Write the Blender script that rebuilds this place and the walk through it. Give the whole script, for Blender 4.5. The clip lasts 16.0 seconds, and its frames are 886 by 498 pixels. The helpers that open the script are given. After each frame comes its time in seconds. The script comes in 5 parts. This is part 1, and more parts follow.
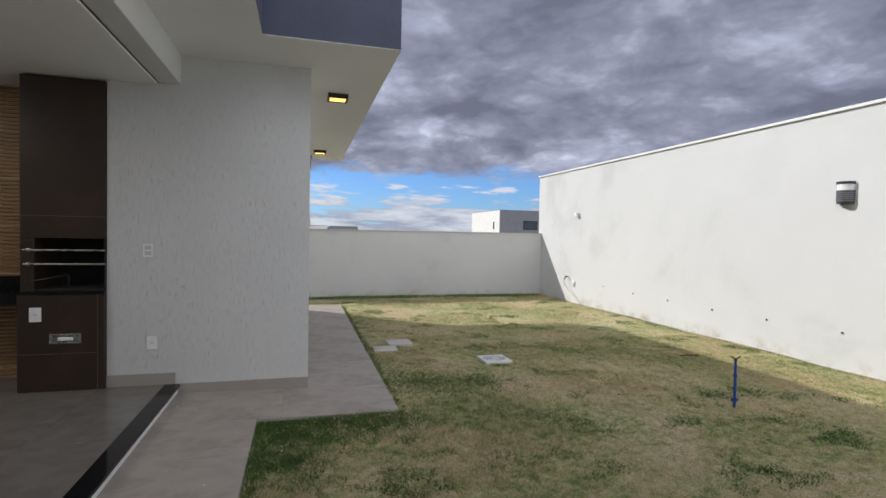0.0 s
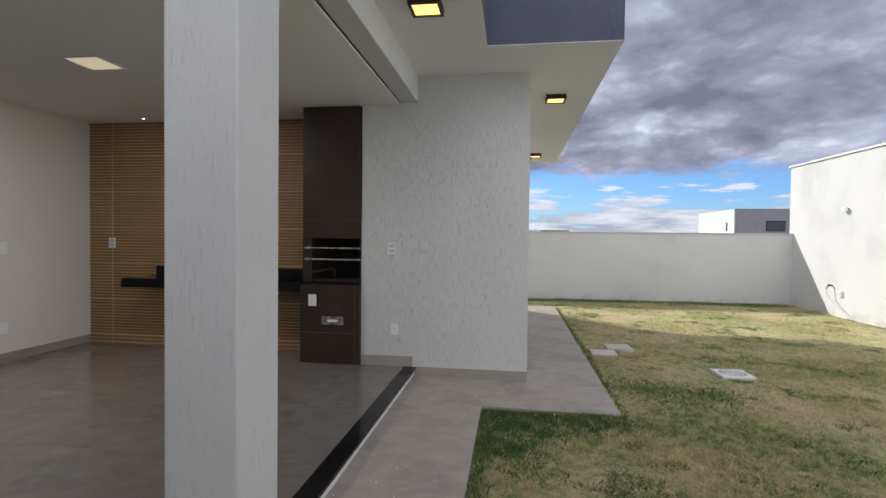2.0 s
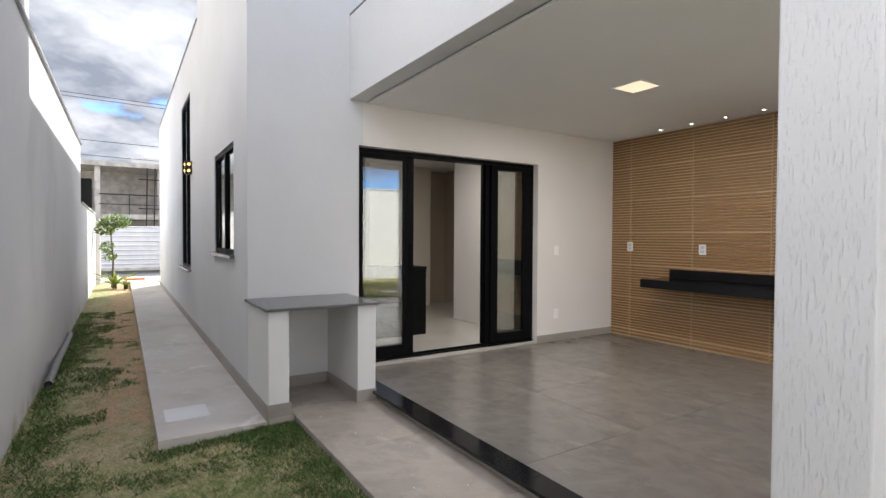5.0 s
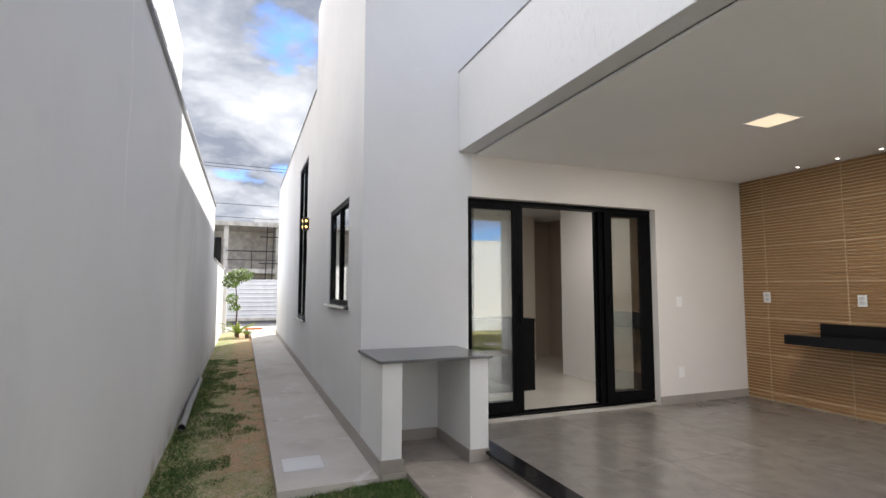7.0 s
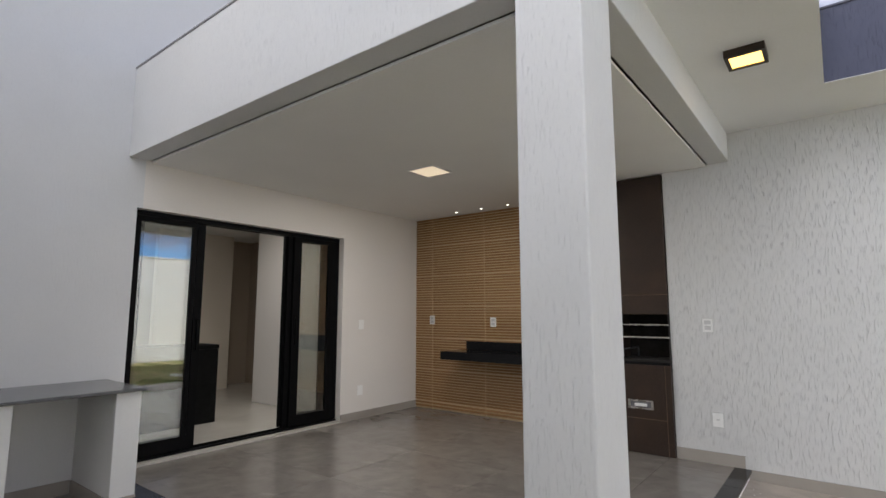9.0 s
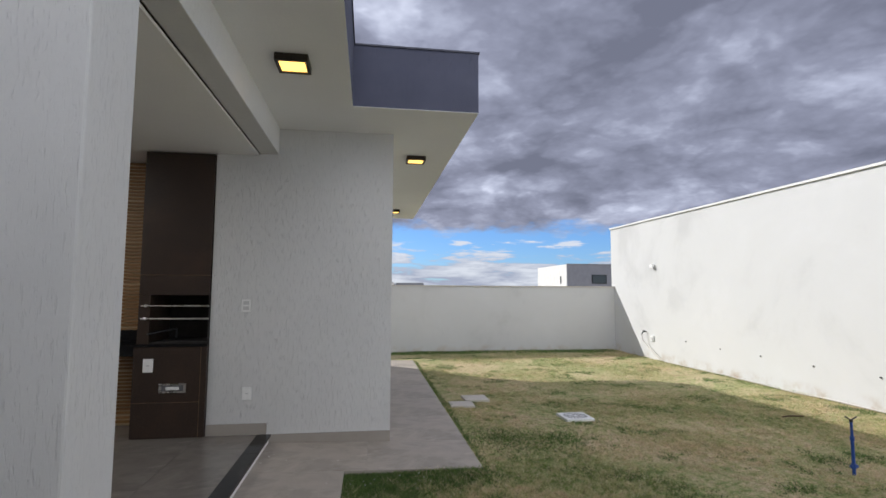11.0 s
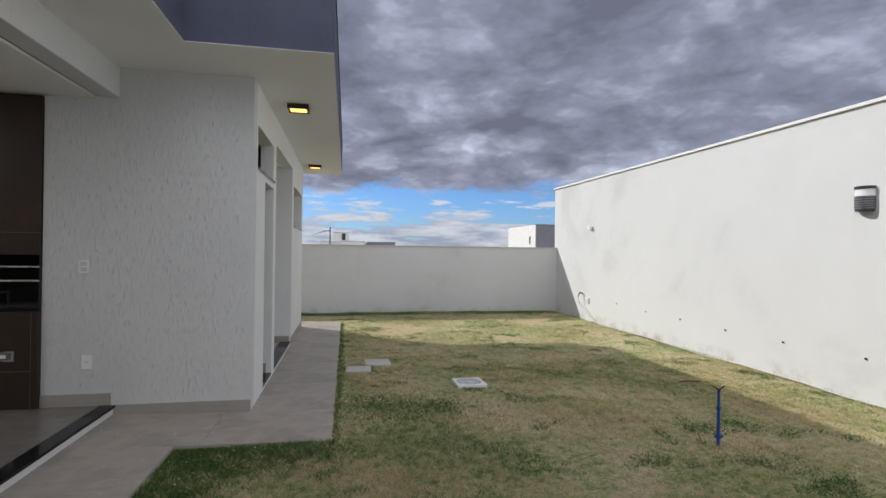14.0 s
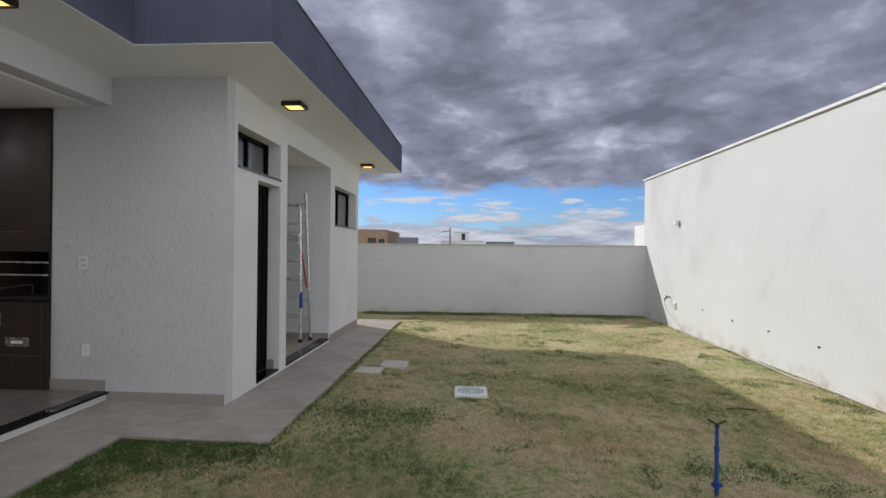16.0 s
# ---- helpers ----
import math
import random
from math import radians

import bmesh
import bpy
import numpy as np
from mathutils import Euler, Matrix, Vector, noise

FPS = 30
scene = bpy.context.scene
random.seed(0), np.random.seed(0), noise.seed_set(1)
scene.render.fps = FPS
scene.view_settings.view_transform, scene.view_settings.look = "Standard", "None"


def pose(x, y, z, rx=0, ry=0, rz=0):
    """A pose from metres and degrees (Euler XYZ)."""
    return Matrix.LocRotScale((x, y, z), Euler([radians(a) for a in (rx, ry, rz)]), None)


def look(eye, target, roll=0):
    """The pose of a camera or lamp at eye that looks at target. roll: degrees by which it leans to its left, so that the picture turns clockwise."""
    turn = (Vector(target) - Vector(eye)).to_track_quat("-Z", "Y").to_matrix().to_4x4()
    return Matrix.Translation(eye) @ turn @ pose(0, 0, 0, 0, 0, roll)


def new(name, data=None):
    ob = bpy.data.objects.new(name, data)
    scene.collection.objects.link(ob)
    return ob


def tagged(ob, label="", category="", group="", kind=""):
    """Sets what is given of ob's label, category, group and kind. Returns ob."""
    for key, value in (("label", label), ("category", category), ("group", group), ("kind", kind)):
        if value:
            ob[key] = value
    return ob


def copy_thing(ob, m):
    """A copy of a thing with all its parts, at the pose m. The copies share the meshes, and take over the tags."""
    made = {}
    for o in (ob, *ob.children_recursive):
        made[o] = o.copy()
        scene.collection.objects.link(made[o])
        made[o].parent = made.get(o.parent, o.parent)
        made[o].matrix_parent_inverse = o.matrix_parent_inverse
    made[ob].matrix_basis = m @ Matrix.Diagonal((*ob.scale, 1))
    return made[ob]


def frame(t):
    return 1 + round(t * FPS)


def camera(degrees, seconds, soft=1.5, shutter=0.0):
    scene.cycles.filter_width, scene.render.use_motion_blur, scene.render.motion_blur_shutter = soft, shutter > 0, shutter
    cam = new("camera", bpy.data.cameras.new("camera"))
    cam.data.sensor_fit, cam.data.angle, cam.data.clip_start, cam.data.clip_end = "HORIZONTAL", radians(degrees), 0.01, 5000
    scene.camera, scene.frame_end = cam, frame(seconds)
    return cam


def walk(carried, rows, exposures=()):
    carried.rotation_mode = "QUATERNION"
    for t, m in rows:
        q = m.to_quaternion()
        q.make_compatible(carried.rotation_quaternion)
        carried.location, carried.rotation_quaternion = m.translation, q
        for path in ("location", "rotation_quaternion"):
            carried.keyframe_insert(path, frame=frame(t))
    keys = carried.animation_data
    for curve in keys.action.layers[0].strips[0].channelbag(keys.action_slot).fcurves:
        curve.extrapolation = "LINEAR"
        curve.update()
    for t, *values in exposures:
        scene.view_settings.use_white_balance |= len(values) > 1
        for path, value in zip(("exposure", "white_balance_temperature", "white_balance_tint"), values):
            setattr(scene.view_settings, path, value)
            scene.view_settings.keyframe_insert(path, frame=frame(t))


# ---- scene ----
cam = camera(82.2, 16.0)
PATH = [
    (0, (0.292, 0.137, 1.531), (0.83, 2.063, 1.482), 1.0),
    (0.5, (0.228, 0.151, 1.518), (0.648, 2.106, 1.469), 0.9),
    (1, (0.225, 0.141, 1.515), (0.485, 2.124, 1.464), 0.9),
    (1.5, (0.228, 0.132, 1.522), (0.258, 2.131, 1.465), 0.8),
    (2, (0.212, 0.094, 1.476), (-0.06, 2.075, 1.433), 0.6),
    (2.5, (0.143, 0.063, 1.456), (-0.45, 1.972, 1.419), 0.6),
    (3, (0.054, 0.032, 1.503), (-0.845, 1.817, 1.452), 0.3),
    (3.5, (-0.025, -0.031, 1.481), (-1.19, 1.594, 1.433), 0.4),
    (4, (-0.089, -0.059, 1.472), (-1.48, 1.377, 1.429), 0.3),
    (4.5, (-0.131, -0.103, 1.483), (-1.695, 1.143, 1.437), 0.3),
    (5, (-0.164, -0.13, 1.483), (-1.854, 0.938, 1.439), 0.3),
    (5.2, (-0.178, -0.131, 1.482), (-1.905, 0.877, 1.442), 0.2),
    (7.3, (-0.34, -0.195, 1.474), (-2.203, 0.509, 1.658), 0.1),
    (7.5, (-0.343, -0.182, 1.497), (-2.207, 0.514, 1.694), 0.2),
    (8, (-0.316, -0.124, 1.444), (-2.127, 0.69, 1.68), 0.3),
    (8.5, (-0.216, -0.044, 1.462), (-1.817, 1.13, 1.707), 0.1),
    (9, (-0.065, 0.03, 1.469), (-1.278, 1.6, 1.721), -0.0),
    (9.5, (-0.007, 0.06, 1.5), (-0.72, 1.912, 1.747), 0.0),
    (10, (0.046, 0.089, 1.493), (-0.192, 2.059, 1.739), 0.2),
    (10.2, (0.068, 0.078, 1.485), (-0.026, 2.062, 1.721), 0.1),
    (12.3, (0.347, 0.066, 1.542), (0.845, 2.002, 1.597), 0.7),
    (12.5, (0.408, 0.063, 1.54), (0.913, 1.997, 1.586), 0.6),
    (13, (0.595, 0.09, 1.536), (1.092, 2.027, 1.563), 0.7),
    (13.5, (0.862, 0.211, 1.535), (1.32, 2.158, 1.551), 0.7),
    (14, (1.204, 0.282, 1.533), (1.576, 2.247, 1.542), 0.7),
    (14.5, (1.583, 0.324, 1.535), (1.824, 2.309, 1.54), 0.6),
    (15, (1.974, 0.425, 1.544), (2.069, 2.423, 1.547), 0.6),
    (15.5, (2.323, 0.542, 1.531), (2.284, 2.542, 1.531), 0.6),
    (16, (2.661, 0.613, 1.52), (2.527, 2.609, 1.523), 0.6),
]
EXPOSURES = [(0.0, 0.5, 6230, 10), (1.0, 0.62, 6250, 10), (1.5, 0.64, 6270, 10), (2.0, 0.76, 6290, 10), (2.5, 1.02, 6310, 10), (3.5, 1.55, 6330, 10), (4.5, 1.77, 6380, 10), (5.0, 1.75, 6390, 10), (7.5, 1.62, 6390, 10), (8.5, 1.36, 6380, 10),
             (9.5, 1.22, 6330, 10), (10.2, 0.85, 6240, 10), (12.5, 0.5, 6220, 10), (13.5, 0.46, 6220, 10), (15.0, 0.34, 6220, 10), (16.0, 0.36, 6220, 10)]
walk(cam, [(t, look(eye, target, roll)) for t, eye, target, roll in PATH], EXPOSURES)

# ---- world, sun, exposure ----
SUN_DIR = Vector((1.2, -0.85, -1.0)).normalized()
SUN_EL = math.asin(-SUN_DIR.z)
SUN_AZ = math.atan2(-SUN_DIR.x, -SUN_DIR.y)


def sky_world():
    w = bpy.data.worlds.new("sky")
    w.use_nodes = True
    scene.world = w
    nt = w.node_tree
    nt.nodes.clear()
    n, l = nt.nodes.new, nt.links.new

    def math_node(op, a, b=None, c=None):
        m = n("ShaderNodeMath")
        m.operation = op
        for i, v in enumerate((a, b, c)):
            if v is None:
                continue
            if hasattr(v, "is_output"):
                l(v, m.inputs[i])
            else:
                m.inputs[i].default_value = v
        return m.outputs[0]

    def ramp(v, lo, hi):
        m = n("ShaderNodeMapRange")
        m.interpolation_type = "SMOOTHSTEP"
        l(v, m.inputs["Value"])
        m.inputs["From Min"].default_value, m.inputs["From Max"].default_value = lo, hi
        return m.outputs["Result"]

    def mix(f, a, b):
        m = n("ShaderNodeMix")
        m.data_type = "RGBA"
        for s, v in ((m.inputs["Factor"], f), (m.inputs[6], a), (m.inputs[7], b)):
            if hasattr(v, "is_output"):
                l(v, s)
            else:
                s.default_value = v
        return m.outputs[2]

    tc = n("ShaderNodeTexCoord")
    sep = n("ShaderNodeSeparateXYZ")
    l(tc.outputs["Generated"], sep.inputs[0])
    sx, sy, sz = sep.outputs
    sky = n("ShaderNodeTexSky")
    sky.sky_type, sky.sun_disc = "NISHITA", False
    sky.dust_density = 0.3
    sky.sun_elevation, sky.sun_rotation = SUN_EL, SUN_AZ
    # the cloud deck lies on a plane overhead
    up = math_node("ADD", math_node("MAXIMUM", sz, 0.0), 0.30)
    com = n("ShaderNodeCombineXYZ")
    l(math_node("DIVIDE", sx, up), com.inputs[0])
    l(math_node("DIVIDE", sy, up), com.inputs[1])
    l(math_node("MULTIPLY", sz, 1.5), com.inputs[2])

    def noise_tex(scale, detail, rough, dist=0.0):
        t = n("ShaderNodeTexNoise")
        t.inputs["Scale"].default_value, t.inputs["Detail"].default_value = scale, detail
        t.inputs["Roughness"].default_value, t.inputs["Distortion"].default_value = rough, dist
        l(com.outputs[0], t.inputs["Vector"])
        return t.outputs[0]

    big = noise_tex(1.7, 9, 0.56, 0.0)
    fine = noise_tex(4.2, 10, 0.60, 0.0)
    patch = noise_tex(0.28, 4, 0.5)
    # thick deck over the yard, broken towards the street
    west = ramp(math_node("MULTIPLY", sx, -1.0), 0.35, 0.75)
    south = math_node("MULTIPLY", ramp(math_node("MULTIPLY", sy, -1.0), 0.15, 0.6), math_node("MULTIPLY_ADD", ramp(sz, 0.1, 0.5), 0.55, 0.45))
    east = math_node("SUBTRACT", 1.0, math_node("MAXIMUM", west, south))
    deck = ramp(math_node("MULTIPLY_ADD", fine, 0.09, sz), 0.155, 0.180)
    flat = n("ShaderNodeCombineXYZ")
    for k, (v, f) in enumerate(((sx, 2.6), (sy, 2.6), (sz, 17.0))):
        l(math_node("MULTIPLY", v, f), flat.inputs[k])
    bank = noise_tex(2.6, 9, 0.60, 0.2)
    l(flat.outputs[0], bank.node.inputs["Vector"])
    low = ramp(math_node("MULTIPLY_ADD", math_node("SUBTRACT", 0.066, sz), 3.4, bank), 0.46, 0.55)
    gap = math_node("MULTIPLY", low, 0.95)
    hole = ramp(big, 0.39, 0.48)
    cover_w = math_node("MULTIPLY_ADD", hole, 0.9, 0.1)
    cover_e = math_node("MAXIMUM", math_node("MULTIPLY", deck, 1.0), gap)
    ce = n("ShaderNodeMix")
    l(east, ce.inputs[0]), l(cover_w, ce.inputs[2]), l(cover_e, ce.inputs[3])
    cover = ce.outputs[0]
    # rounded billows on the underside of the deck
    warp = n("ShaderNodeVectorMath")
    warp.operation = "MULTIPLY_ADD"
    wn = noise_tex(2.2, 5, 0.55)
    l(wn.node.outputs["Color"], warp.inputs[0])
    warp.inputs[1].default_value = (0.55, 0.55, 0.55)
    l(com.outputs[0], warp.inputs[2])
    cell = n("ShaderNodeTexVoronoi")
    cell.feature = "SMOOTH_F1"
    l(warp.outputs[0], cell.inputs["Vector"])
    cell.inputs["Scale"].default_value, cell.inputs["Detail"].default_value = 3.0, 3.0
    cell.inputs["Roughness"].default_value, cell.inputs["Smoothness"].default_value = 0.55, 0.5
    billow = math_node("MULTIPLY_ADD", cell.outputs["Distance"], -0.9, 1.24)
    soft = math_node("ADD", math_node("ADD", math_node("MULTIPLY", big, 0.46), math_node("MULTIPLY", fine, 0.24)), math_node("MULTIPLY", billow, 0.30))
    # thickness falling off towards the light gives the folds their bright flank
    off = n("ShaderNodeVectorMath")
    off.operation = "ADD"
    l(com.outputs[0], off.inputs[0])
    off.inputs[1].default_value = (0.05, 0.11, -0.02)
    lee = noise_tex(2.3, 9, 0.56, 0.0)
    luv = noise_tex(2.3, 9, 0.56, 0.0)
    l(off.outputs[0], luv.node.inputs["Vector"])
    shade = math_node("MULTIPLY_ADD", math_node("SUBTRACT", lee, luv), 0.22, soft)
    cr = n("ShaderNodeValToRGB")
    l(shade, cr.inputs[0])
    e = cr.color_ramp.elements
    e[0].position, e[0].color = 0.34, (1.2, 1.26, 1.66, 1)
    e[1].position, e[1].color = 0.70, (5.8, 6.0, 6.9, 1)
    m1 = e.new(0.48)
    m1.color = (2.05, 2.14, 2.75, 1)
    m2 = e.new(0.58)
    m2.color = (3.3, 3.45, 4.25, 1)
    cw = n("ShaderNodeValToRGB")
    l(shade, cw.inputs[0])
    e = cw.color_ramp.elements
    e[0].position, e[0].color = 0.36, (1.2, 1.32, 1.6, 1)
    e[1].position, e[1].color = 0.60, (3.2, 3.25, 3.4, 1)
    # unseen southern sky, brightened to fill the shaded walls
    cs = n("ShaderNodeValToRGB")
    l(shade, cs.inputs[0])
    e = cs.color_ramp.elements
    e[0].position, e[0].color = 0.36, (8.9, 9.0, 9.5, 1)
    e[1].position, e[1].color = 0.60, (15.8, 15.9, 16.5, 1)
    dark = mix(south, mix(west, cr.outputs[0], cw.outputs[0]), cs.outputs[0])
    puff = n("ShaderNodeValToRGB")
    l(bank, puff.inputs[0])
    e = puff.color_ramp.elements
    e[0].position, e[0].color = 0.42, (2.7, 2.85, 3.5, 1)
    e[1].position, e[1].color = 0.60, (5.2, 5.3, 5.6, 1)
    bright = puff.outputs[0]
    lowmix = math_node("MAXIMUM", ramp(sz, 0.098, 0.125), south)
    cloud = mix(math_node("MULTIPLY", math_node("SUBTRACT", 1.0, lowmix), 0.92), dark, bright)
    # deeper blue than the plain model near the horizon
    tint = n("ShaderNodeMix")
    tint.data_type, tint.blend_type = "RGBA", "MULTIPLY"
    tint.inputs["Factor"].default_value = 1.0
    l(sky.outputs[0], tint.inputs[6])
    tint.inputs[7].default_value = (0.38, 0.58, 0.95, 1)
    col = mix(cover, tint.outputs[2], cloud)
    bg = n("ShaderNodeBackground")
    l(col, bg.inputs[0])
    bg.inputs[1].default_value = 0.10
    out = n("ShaderNodeOutputWorld")
    l(bg.outputs[0], out.inputs[0])


sky_world()
sun = new("sun", bpy.data.lights.new("sun", "SUN"))
sun.data.energy, sun.data.angle, sun.data.color = 2.9, radians(0.6), (1.0, 0.955, 0.89)
sun.matrix_world = look((0, 0, 30), Vector((0, 0, 30)) + SUN_DIR)


# ---- materials ----
class Mat:
    """A small node builder round one Principled material."""

    def __init__(self, name, color=(0.8, 0.8, 0.8), rough=0.6, metal=0.0, spec=0.5):
        self.m = bpy.data.materials.new(name)
        self.m.use_nodes = True
        self.nt = self.m.node_tree
        self.b = self.nt.nodes["Principled BSDF"]
        self.b.inputs["Base Color"].default_value = (*color, 1)
        self.b.inputs["Roughness"].default_value = rough
        self.b.inputs["Metallic"].default_value = metal
        self.b.inputs["Specular IOR Level"].default_value = spec
        tc = self.nt.nodes.new("ShaderNodeTexCoord")
        self.obj = tc.outputs["Object"]

    def add(self, kind, **kw):
        nd = self.nt.nodes.new(kind)
        for k, v in kw.items():
            nd.inputs[k].default_value = v
        return nd

    def link(self, a, b):
        self.nt.links.new(a, b)

    def coords(self, sx=1, sy=1, sz=1):
        mp = self.add("ShaderNodeMapping")
        mp.inputs["Scale"].default_value = (sx, sy, sz)
        self.link(self.obj, mp.inputs["Vector"])
        return mp.outputs[0]

    def shuffle(self):
        """Shift the pattern from object to object."""
        add = self.add("ShaderNodeVectorMath")
        add.operation = "ADD"
        sc = self.add("ShaderNodeMath")
        sc.operation = "MULTIPLY"
        self.link(self.random(), sc.inputs[0])
        sc.inputs[1].default_value = 61.0
        self.link(self.obj, add.inputs[0]), self.link(sc.outputs[0], add.inputs[1])
        self.obj = add.outputs[0]

    def noise(self, scale, detail=4, rough=0.55, vec=None, dist=0.0):
        nd = self.add("ShaderNodeTexNoise", Scale=scale, Detail=detail, Roughness=rough, Distortion=dist)
        self.link(vec if vec is not None else self.obj, nd.inputs["Vector"])
        return nd.outputs[0]

    def ramp(self, v, stops):
        nd = self.add("ShaderNodeValToRGB")
        nd.color_ramp.interpolation = "EASE"
        self.link(v, nd.inputs[0])
        e = nd.color_ramp.elements
        e[0].position, e[0].color = stops[0][0], (*stops[0][1], 1)
        e[1].position, e[1].color = stops[-1][0], (*stops[-1][1], 1)
        for p, c in stops[1:-1]:
            e.new(p).color = (*c, 1)
        return nd.outputs[0]

    def span(self, v, lo, hi, a=0.0, b=1.0):
        nd = self.add("ShaderNodeMapRange")
        nd.interpolation_type = "SMOOTHSTEP"
        self.link(v, nd.inputs["Value"])
        for k, x in zip(("From Min", "From Max", "To Min", "To Max"), (lo, hi, a, b)):
            nd.inputs[k].default_value = x
        return nd.outputs[0]

    def mix(self, f, a, b, blend="MIX"):
        nd = self.add("ShaderNodeMix")
        nd.data_type, nd.blend_type = "RGBA", blend
        for s, v in ((nd.inputs["Factor"], f), (nd.inputs[6], a), (nd.inputs[7], b)):
            if hasattr(v, "is_output"):
                self.link(v, s)
            elif isinstance(v, tuple):
                s.default_value = (*v, 1)
            else:
                s.default_value = v
        return nd.outputs[2]

    def times(self, a, b):
        nd = self.add("ShaderNodeMath")
        nd.operation = "MULTIPLY"
        self.link(a, nd.inputs[0]), self.link(b, nd.inputs[1])
        return nd.outputs[0]

    def color(self, v):
        self.link(v, self.b.inputs["Base Color"])
        return self

    def rough(self, v):
        self.link(v, self.b.inputs["Roughness"])
        return self

    def bump(self, v, strength=0.3, dist=0.003, chain=None):
        nd = self.add("ShaderNodeBump", Strength=strength, Distance=dist)
        self.link(v, nd.inputs["Height"])
        if chain is not None:
            self.link(chain, nd.inputs["Normal"])
        self.link(nd.outputs[0], self.b.inputs["Normal"])
        return nd.outputs[0]

    def random(self):
        return self.add("ShaderNodeObjectInfo").outputs["Random"]


def plaster(name, base, streaks, stain=0.06, relief=0.56, even=0.25):
    m = Mat(name, rough=0.85, spec=0.25)
    lo = tuple(c * (1 - stain) for c in base)
    big = m.noise(0.9, 5)
    c = m.ramp(big, [(0.35, lo), (0.65, base)])
    fine = m.noise(55, 3)
    c = m.mix(m.span(fine, 0.3, 0.75, 0.0, 0.10), c, tuple(x * 0.78 for x in base))
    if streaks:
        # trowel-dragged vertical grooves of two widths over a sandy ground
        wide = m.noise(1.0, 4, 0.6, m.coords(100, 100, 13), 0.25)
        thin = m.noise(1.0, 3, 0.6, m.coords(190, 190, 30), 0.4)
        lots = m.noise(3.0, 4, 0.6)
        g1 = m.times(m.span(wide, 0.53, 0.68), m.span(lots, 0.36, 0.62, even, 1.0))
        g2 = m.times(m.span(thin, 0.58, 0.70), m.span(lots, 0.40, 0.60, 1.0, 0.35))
        # groove shade painted into the colour, on top of the bump relief
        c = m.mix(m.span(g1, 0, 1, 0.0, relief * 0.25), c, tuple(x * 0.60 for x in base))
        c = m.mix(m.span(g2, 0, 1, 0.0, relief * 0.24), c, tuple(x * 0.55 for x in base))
        ch = m.bump(m.noise(160, 3), relief * 0.6, 0.002)
        ch = m.bump(m.span(g2, 0, 1, 1.0, 0.0), relief, 0.004, ch)
        m.bump(m.span(g1, 0, 1, 1.0, 0.0), relief, 0.006, ch)
    else:
        ch = m.bump(m.noise(90, 4), 0.22, 0.002)
        m.bump(m.noise(2.2, 3), 0.25, 0.012, ch)
    m.color(c)
    return m.m


M = {}
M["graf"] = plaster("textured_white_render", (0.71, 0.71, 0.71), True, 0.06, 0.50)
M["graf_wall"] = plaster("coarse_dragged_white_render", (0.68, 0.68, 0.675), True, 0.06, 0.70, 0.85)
# wall render lightened for the soffit, in place of missing bounce light
M["soffit"] = plaster("lightened_soffit_render", (0.86, 0.86, 0.86), True, 0.04, 0.35)
M["fine"] = plaster("fine_white_render", (0.71, 0.71, 0.71), True, 0.06, 0.28)
M["smooth"] = plaster("smooth_white_paint", (0.80, 0.80, 0.785), False, 0.05)
M["cream"] = plaster("cream_wall_paint", (0.785, 0.745, 0.705), False, 0.03)
M["ceil"] = plaster("white_ceiling_paint", (0.90, 0.89, 0.87), False, 0.03)
M["fascia"] = plaster("slate_grey_render", (0.115, 0.12, 0.17), True, 0.2, 0.6)
M["beige"] = plaster("beige_interior_paint", (0.44, 0.365, 0.285), False, 0.05)
M["tan"] = plaster("warm_tan_interior_paint", (0.74, 0.66, 0.56), False, 0.05)


